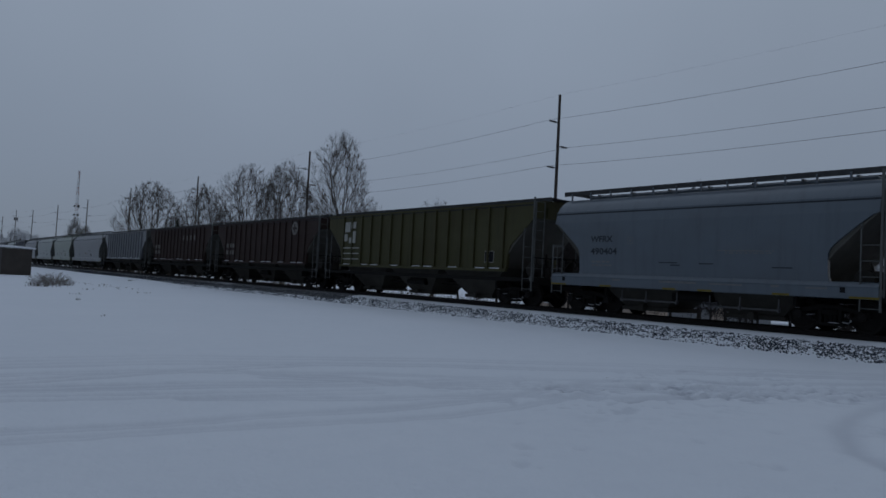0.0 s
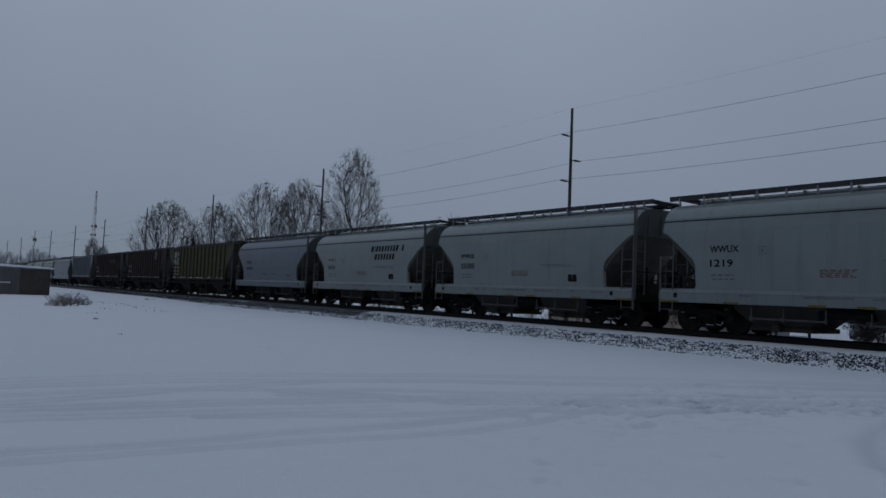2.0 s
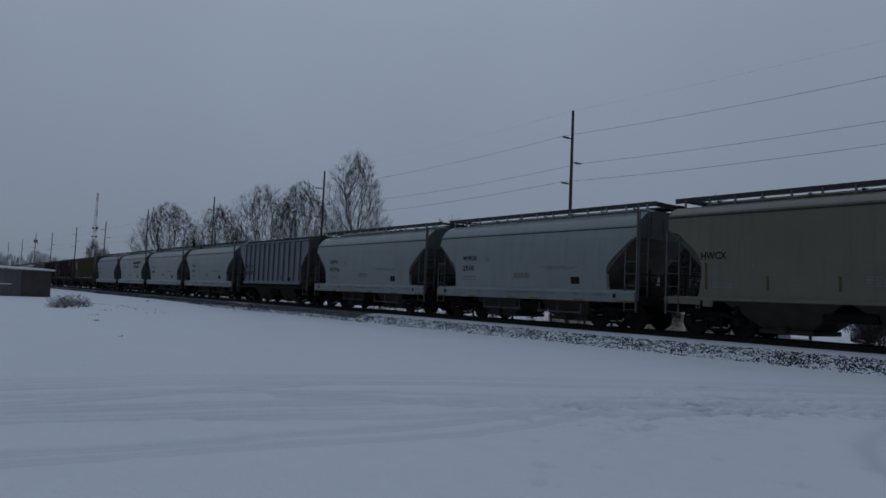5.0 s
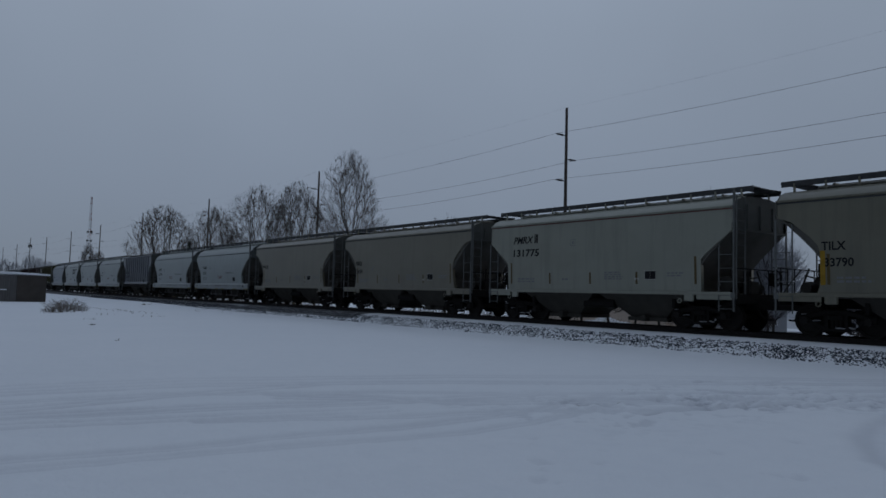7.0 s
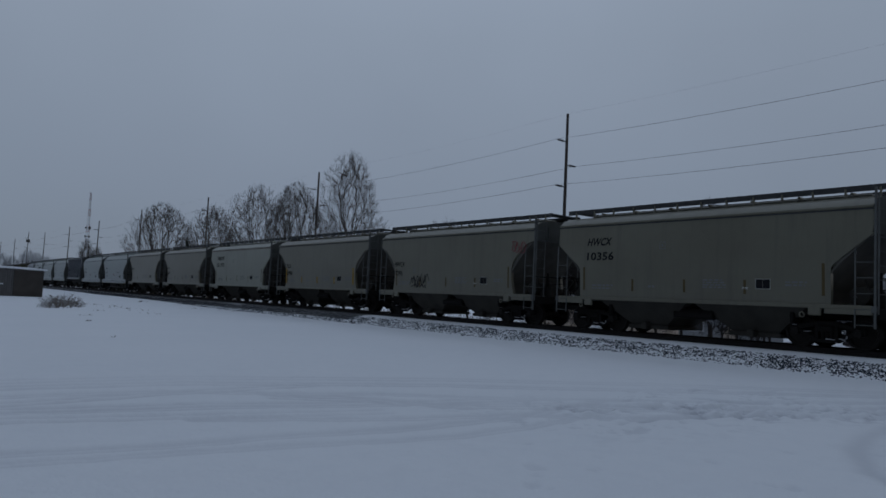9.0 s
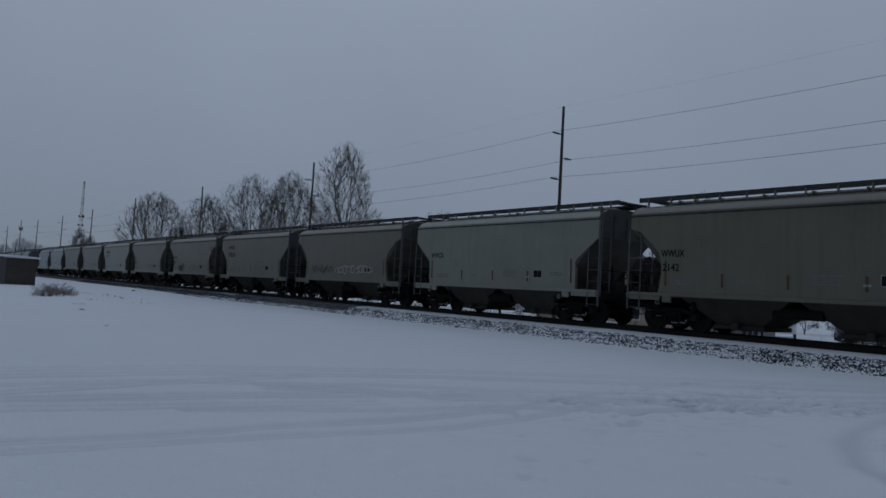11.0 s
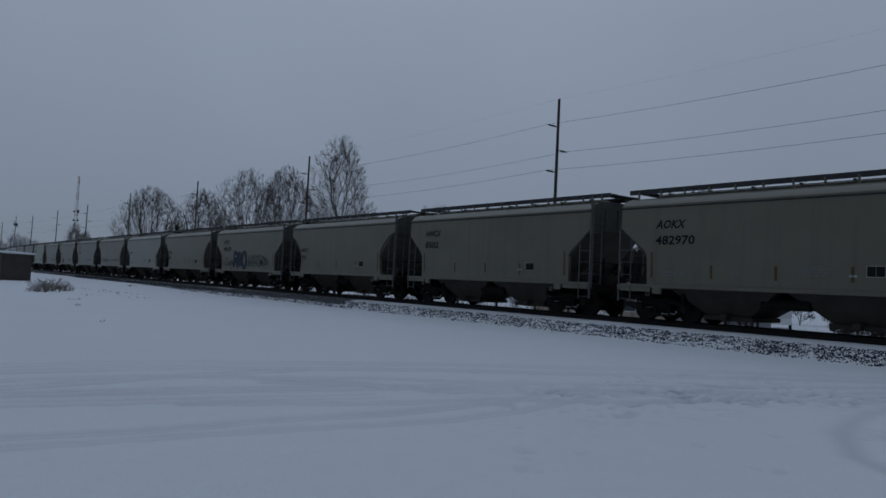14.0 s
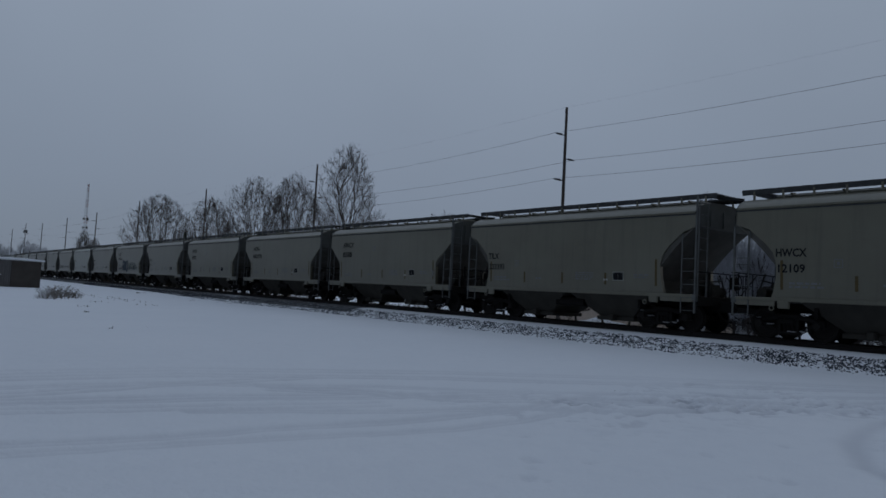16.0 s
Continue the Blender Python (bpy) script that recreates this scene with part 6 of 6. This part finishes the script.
def weeds(name, label, spots, count, height, seed, thick=1.0):
    """Dry stalks and blades standing out of the snow."""
    r = random.Random(seed)
    vs, fs = [], []
    roots = []
    for cx, cy, rad in spots:
        for k in range(count):
            a, d = r.uniform(0, 6.28), rad * math.sqrt(r.random())
            roots.append((cx + d * math.cos(a), cy + d * math.sin(a), d, rad))
    low = lie(np.array([q[0] for q in roots]), np.array([q[1] for q in roots]))[0] - 0.03
    for (x, y, d, rad), z in zip(roots, low):
        for j in range(r.choice((1, 2, 3))):
            lx, ly, h = r.gauss(0, 0.35), r.gauss(0, 0.35), height * r.uniform(0.35, 1.1) * (1.1 - 0.6 * d / rad)
            p, prev = Vector((x, y, float(z))), None
            w = r.uniform(0.005, 0.013) * thick
            for s in range(4):
                u = s / 3
                c = p + Vector((lx * u * u * h, ly * u * u * h, h * u))
                wd = Vector((w * (1 - 0.6 * u), w * (1 - 0.6 * u) * 0.4, 0))
                i = len(vs)
                vs.extend((c - wd, c + wd))
                if prev is not None:
                    fs.append((prev, prev + 1, i + 1, i))
                prev = i
    me = bpy.data.meshes.new(name)
    me.from_pydata(vs, [], fs)
    tagged(put(name, me, DRY_GRASS), label, "weeds", kind="stuff")


make_shed()
weeds("dead_weeds", "clump of dead brown weeds poking through snow", [polar(az, d)[:2] + (w,) for az, d, w in (
    (9.4, 50, 0.8), (10.2, 55, 1.1), (8.9, 49, 0.6), (10.7, 53, 0.6), (9.7, 58, 1.1), (10.0, 51, 0.9), (9.2, 54, 0.8))], 15, 0.42, 4, 1.3)
weeds("dead_stalks", "a few single dead stalks in the snow", [(-3.9, 56, 1.4), (-4.2, 60, 1.2), (-5.0, 50, 0.8), (-4.4, 47, 0.9), (-4.1, 52, 0.9)], 8, 0.22, 5)
weeds("bank_tufts", "dark tufts of dead grass on the snow bank", [polar(az, d)[:2] + (w,) for az, d, w in ((14.8, 64, 0.6), (15.4, 64.5, 0.7), (16.2, 64, 0.6), (14.9, 64.2, 0.4), (11.6, 61, 0.9), (12.3, 59, 0.9), (12.8, 57, 0.9), (13.4, 55, 0.9), (14.1, 53, 0.9), (14.8, 50, 0.9), (11.4, 40, 0.35), (11.5, 34, 0.15), (15.5, 45, 0.7), (12.2, 47, 0.9))], 10, 0.13, 15, 2.0)
weeds("dead_stalk", "one short dead stalk in the snow", [(-16.66, 23.6, 0.05)], 3, 0.15, 9)
weeds("straw_specks", "tiny bits of dead grass in the snow", [(-10.2, 16.5, 0.25), (-9.4, 16.0, 0.2), (-13.3, 9.4, 0.15), (-11.6, 8.7, 0.2), (-15.2, 24.8, 0.3), (-14.0, 19.0, 0.5), (-12.6, 7.4, 0.8), (-10.8, 6.6, 0.7), (-9.0, 5.6, 0.4), (-13.6, 7.9, 0.5), (-10.5, 8.7, 0.2), (-9.0, 8.8, 0.3), (-8.5, 7.9, 0.2), (-12.9, 7.4, 0.2)], 8, 0.045, 6, 1.3)
brush = fan_tree("brush", "low tangled brush in the snow beside the shed", polar(10.1, 55), 0.8, 2.2, 0.03, 83, 120, tip=0.006, sprays=2, reach=0.2, mat=PALE_BRUSH, group="brush beside the shed", fork=0.05)
r = random.Random(29)
for az, d, k in ((10.6, 53, 0.7), (9.4, 50, 0.7), (9.2, 57, 0.9), (9.9, 52, 0.8), (8.8, 50, 0.5)):
    x, y, z = polar(az, d)
    copy_thing(brush, pose(x, y, z, 0, 0, r.uniform(0, 360))).scale = (k, k, k * r.uniform(0.7, 1.1))
weeds("trackside_weeds", "dark dead weeds standing beyond the track", [(r.uniform(4.6, 9.0) + track_x(y), y, 1.6) for y in [19 + k * 1.1 for k in range(118)]] + [(r.uniform(4.8, 8.0), y, 1.2) for y in [1 + k * 0.35 for k in range(34)]], 34, 0.85, 8, 3.0)

# ---- what shows beneath and between the cars, beyond the track ----


def simple_house(x, y, rz, w, l, h, wall, label):
    z = ground_z(x, y)
    hs = thing("house", label, "house", "buildings beyond the track", at=pose(x, y, z - 0.1, 0, 0, rz))
    bm = bmesh.new()
    box(bm, (0, 0, h / 2), (w, l, h))
    part("wall", bm, wall, hs)
    bm = bmesh.new()
    pr = h + w * 0.28
    for s in (-1, 1):
        hexa(bm, [(0, -l / 2 - 0.4, pr + 0.25), (s * (w / 2 + 0.4), -l / 2 - 0.4, h + 0.15), (s * (w / 2 + 0.4), l / 2 + 0.4, h + 0.15), (0, l / 2 + 0.4, pr + 0.25)],
             [(0, -l / 2 - 0.4, pr), (s * (w / 2 + 0.4), -l / 2 - 0.4, h - 0.1), (s * (w / 2 + 0.4), l / 2 + 0.4, h - 0.1), (0, l / 2 + 0.4, pr)])
    part("roof", fixed(bm), SNOW, hs, "roof under thick snow")
    bm = bmesh.new()
    for s in (-1, 1):
        bm.faces.new([bm.verts.new(p) for p in ((-w / 2, s * (l / 2 - 0.01), h), (w / 2, s * (l / 2 - 0.01), h), (0, s * (l / 2 - 0.01), pr))])
    part("gable", bm, wall, hs)
    for k in range(3):
        yy = -l / 2 + (k + 0.5) * l / 3
        if k == 1:
            bm = bmesh.new()
            box(bm, (-w / 2 - 0.03, yy, 1.05), (0.08, 0.95, 2.1))
            part("door", bm, TAN_WALL, hs)
        else:
            bm = bmesh.new()
            box(bm, (-w / 2 - 0.02, yy, 1.55), (0.1, 1.35, 1.15))
            win = part("window", bm, WHITE_METAL, hs)
            bm = bmesh.new()
            box(bm, (-w / 2 - 0.06, yy, 1.55), (0.04, 1.15, 0.95))
            part("pane", bm, GLASS, win)


def vehicle(name, label, category, x, y, rz, paint, kind):
    """A parked car, or a pickup with a camper box."""
    z = ground_z(x, y)
    v = thing(name, label, category, "parked vehicles", at=pose(x, y, z - 0.03, 0, 0, rz))
    prof = [(-2.2, 0.35), (2.2, 0.35), (2.25, 0.7), (1.3, 0.92), (0.6, 1.42), (-1.2, 1.45), (-1.9, 0.98), (-2.25, 0.9)]
    if kind == "camper":
        prof = [(-3.0, 0.5), (3.0, 0.5), (3.05, 1.05), (2.0, 1.2), (1.75, 2.0), (2.6, 2.05), (2.6, 2.9), (-3.0, 2.95)]
    hw = 0.88 if kind == "car" else 1.1
    bm = bmesh.new()
    a, b = ([bm.verts.new((s * hw, py, pz)) for py, pz in prof] for s in (-1, 1))
    bm.faces.new(a)
    bm.faces.new(b[::-1])
    for k in range(len(prof)):
        j = (k + 1) % len(prof)
        bm.faces.new((a[k], b[k], b[j], a[j]))
    fixed(bm)
    bmesh.ops.bevel(bm, geom=bm.edges[:], offset=0.06, segments=2, affect="EDGES")
    part("body", bm, paint, v)
    for s in (-1, 1):
        bm = bmesh.new()
        if kind == "car":
            hexa(bm, [(s * 0.86, 1.05, 0.98), (s * 0.86, -1.5, 0.98), (s * 0.86, -1.1, 1.36), (s * 0.86, 0.55, 1.36)],
                 [(s * 0.895, 1.05, 0.98), (s * 0.895, -1.5, 0.98), (s * 0.895, -1.1, 1.36), (s * 0.895, 0.55, 1.36)])
        else:
            box(bm, (s * 1.1, 1.35, 1.5), (0.03, 0.7, 0.5))
            box(bm, (s * 1.1, -0.8, 2.1), (0.03, 1.1, 0.5))
        part("side_window", fixed(bm), GLASS, v)
        for yy in ((-1.35, 1.4) if kind == "car" else (-1.8, 2.2)):
            bm = bmesh.new()
            tube(bm, (s * (hw - 0.2), yy, 0.34), (s * (hw + 0.02), yy, 0.34), 0.34, sides=18)
            part("wheel", bm, RUBBER, v)
    bm = bmesh.new()
    top = max(p[1] for p in prof)
    box(bm, (0, -0.3, top + 0.03), (hw * 1.7, 1.7 if kind == "car" else 4.2, 0.1), bevel=0.04)
    part("roof_snow", bm, SNOW, v, "snow lying on the roof")


def at(az, d):
    return polar(az, d)[:2]


def snow_mound(x, y, rz, length, width, height, seed):
    """A ploughed heap of snow."""
    bm = bmesh.new()
    bmesh.ops.create_grid(bm, x_segments=28, y_segments=20, size=1.0)
    r = random.Random(seed)
    ph = [r.uniform(0, 6.28) for _ in range(6)]
    for v in bm.verts:
        d = min(1.0, math.hypot(v.co.x, v.co.y))
        lump = 0.18 * math.sin(5 * v.co.x + ph[0]) + 0.14 * math.sin(7 * v.co.y + ph[1]) + 0.10 * math.sin(11 * v.co.x + 6 * v.co.y + ph[2])
        v.co = Vector((v.co.x * length / 2, v.co.y * width / 2, height * (1 - d * d) * (0.85 + lump) - 0.1))
    ob = part("snow_mound", bm, SNOW)
    smooth(ob)
    ob.matrix_basis = pose(x, y, ground_z(x, y), 0, 0, rz)
    tagged(ob, "ploughed heap of snow before the tan house", "snow heap")


snow_mound(*at(49.2, 60), -40, 7.0, 3.0, 0.7, 3)
simple_house(*at(50.0, 76), 20, 7, 12, 2.7, TAN_WALL, "low tan house with a snowy roof")
simple_house(*at(58.4, 68), 30, 6, 8, 2.6, GREY_WALL, "low grey house with a snowy roof")
vehicle("parked_camper", "white camper truck parked beyond the track", "camper", *at(62.4, 86), 118, WHITE_METAL, "camper")
vehicle("parked_car", "pale parked car with snow on its roof", "car", *at(52.9, 100), 140, SILVER_METAL, "car")
vehicle("parked_car", "white parked car with snow on its roof", "car", *at(59.4, 92), 132, WHITE_METAL, "car")
vehicle("parked_car", "dark parked car with snow on its roof", "car", *at(66.2, 88), 120, DARK_METAL, "car")
shrub = bare_tree("shrub", "leafless twiggy shrub beyond the track", polar(69.5, 48), 3.0, 3.4, 0.15, 81, 20, group="shrubs beyond the track", egg=0.5, trunks=4, dense=0.7)
r = random.Random(17)
for az, d, k in [(67.5, 47, 1.2), (68.5, 50, 1.0), (58.2, 55, 0.9), (70.5, 46, 1.3), (57, 60, 0.8), (59, 62, 1.1), (72, 52, 1.2), (54, 66, 0.7), (47, 64, 0.8), (66.5, 70, 1.3)]:
    x, y, z = polar(az, d)
    copy_thing(shrub, pose(x, y, z, 0, 0, r.uniform(0, 360))).scale = (k, k, k)
for i in range(12):
    x, y = r.uniform(5.5, 9), r.uniform(0, 13)
    k = r.uniform(0.25, 0.4)
    copy_thing(shrub, pose(x, y, ground_z(x, y) - 0.05, 0, 0, r.uniform(0, 360))).scale = (k, k, k)
for i in range(26):
    x, y = r.uniform(7, 20), r.uniform(-6, 46)
    if 45 < math.degrees(math.atan2(x - EYE[0], y)) < 54 or 60.5 < math.degrees(math.atan2(x - EYE[0], y)) < 66.5:
        continue
    k = r.uniform(0.3, 0.65)
    copy_thing(shrub, pose(x, y, ground_z(x, y) - 0.05, 0, 0, r.uniform(0, 360))).scale = (k, k, k)

# ---- what moves ----
SPEED, GAIN, WHEEL_R = 17.0646, 0.00665, 0.452


# seconds and metres by which the train runs ahead of its mean pace
PACE = [(0, 0.10), (0.5, -0.42), (1, 0.08), (1.5, -0.02), (2, 0.08), (2.5, 0.20), (3, 0.10), (3.5, -0.10), (4, -0.24), (5, -0.15), (6.5, -0.06), (7, 0.0), (7.5, -0.13),
        (8, -0.04), (8.5, 0.10), (9, -0.07), (10, 0.10), (11.5, 0.34), (12, 0.18), (12.5, 0.18), (13, 0.14), (13.5, 0.0), (14, 0.0), (14.5, 0.07), (15, -0.18), (16, -0.18)]


def gone(t):
    """Metres that the train has run since the start."""
    return SPEED * t + GAIN * t * t + lerp(PACE, t)


def motions():
    for car, mid in FRONT:
        rows = []
        for k in range(33):
            t = k * 0.5
            s = mid + gone(t)
            a, b = on_track(s + 4.3), on_track(s - 4.3)
            c = (a + b) / 2
            rows.append((t, pose(c.x, c.y, c.z, 0, 0, math.degrees(math.atan2(b.x - a.x, a.y - b.y)))))
        walk(car, rows)
    # all wheels turn alike: the front and the rear wheelset of one truck are keyed, the others share their keys
    keyed = {}
    for ws, y in WHEELSETS:
        if y not in keyed:
            walk(ws, [(k / FPS, pose(0, y, 0.452, -math.degrees(gone(k / FPS) / WHEEL_R))) for k in range(16 * FPS + 1)])
            keyed[y] = ws.animation_data
        else:
            ws.rotation_mode = "QUATERNION"
            ad = ws.animation_data_create()
            ad.action = keyed[y].action
            ad.action_slot = keyed[y].action_slot


motions()
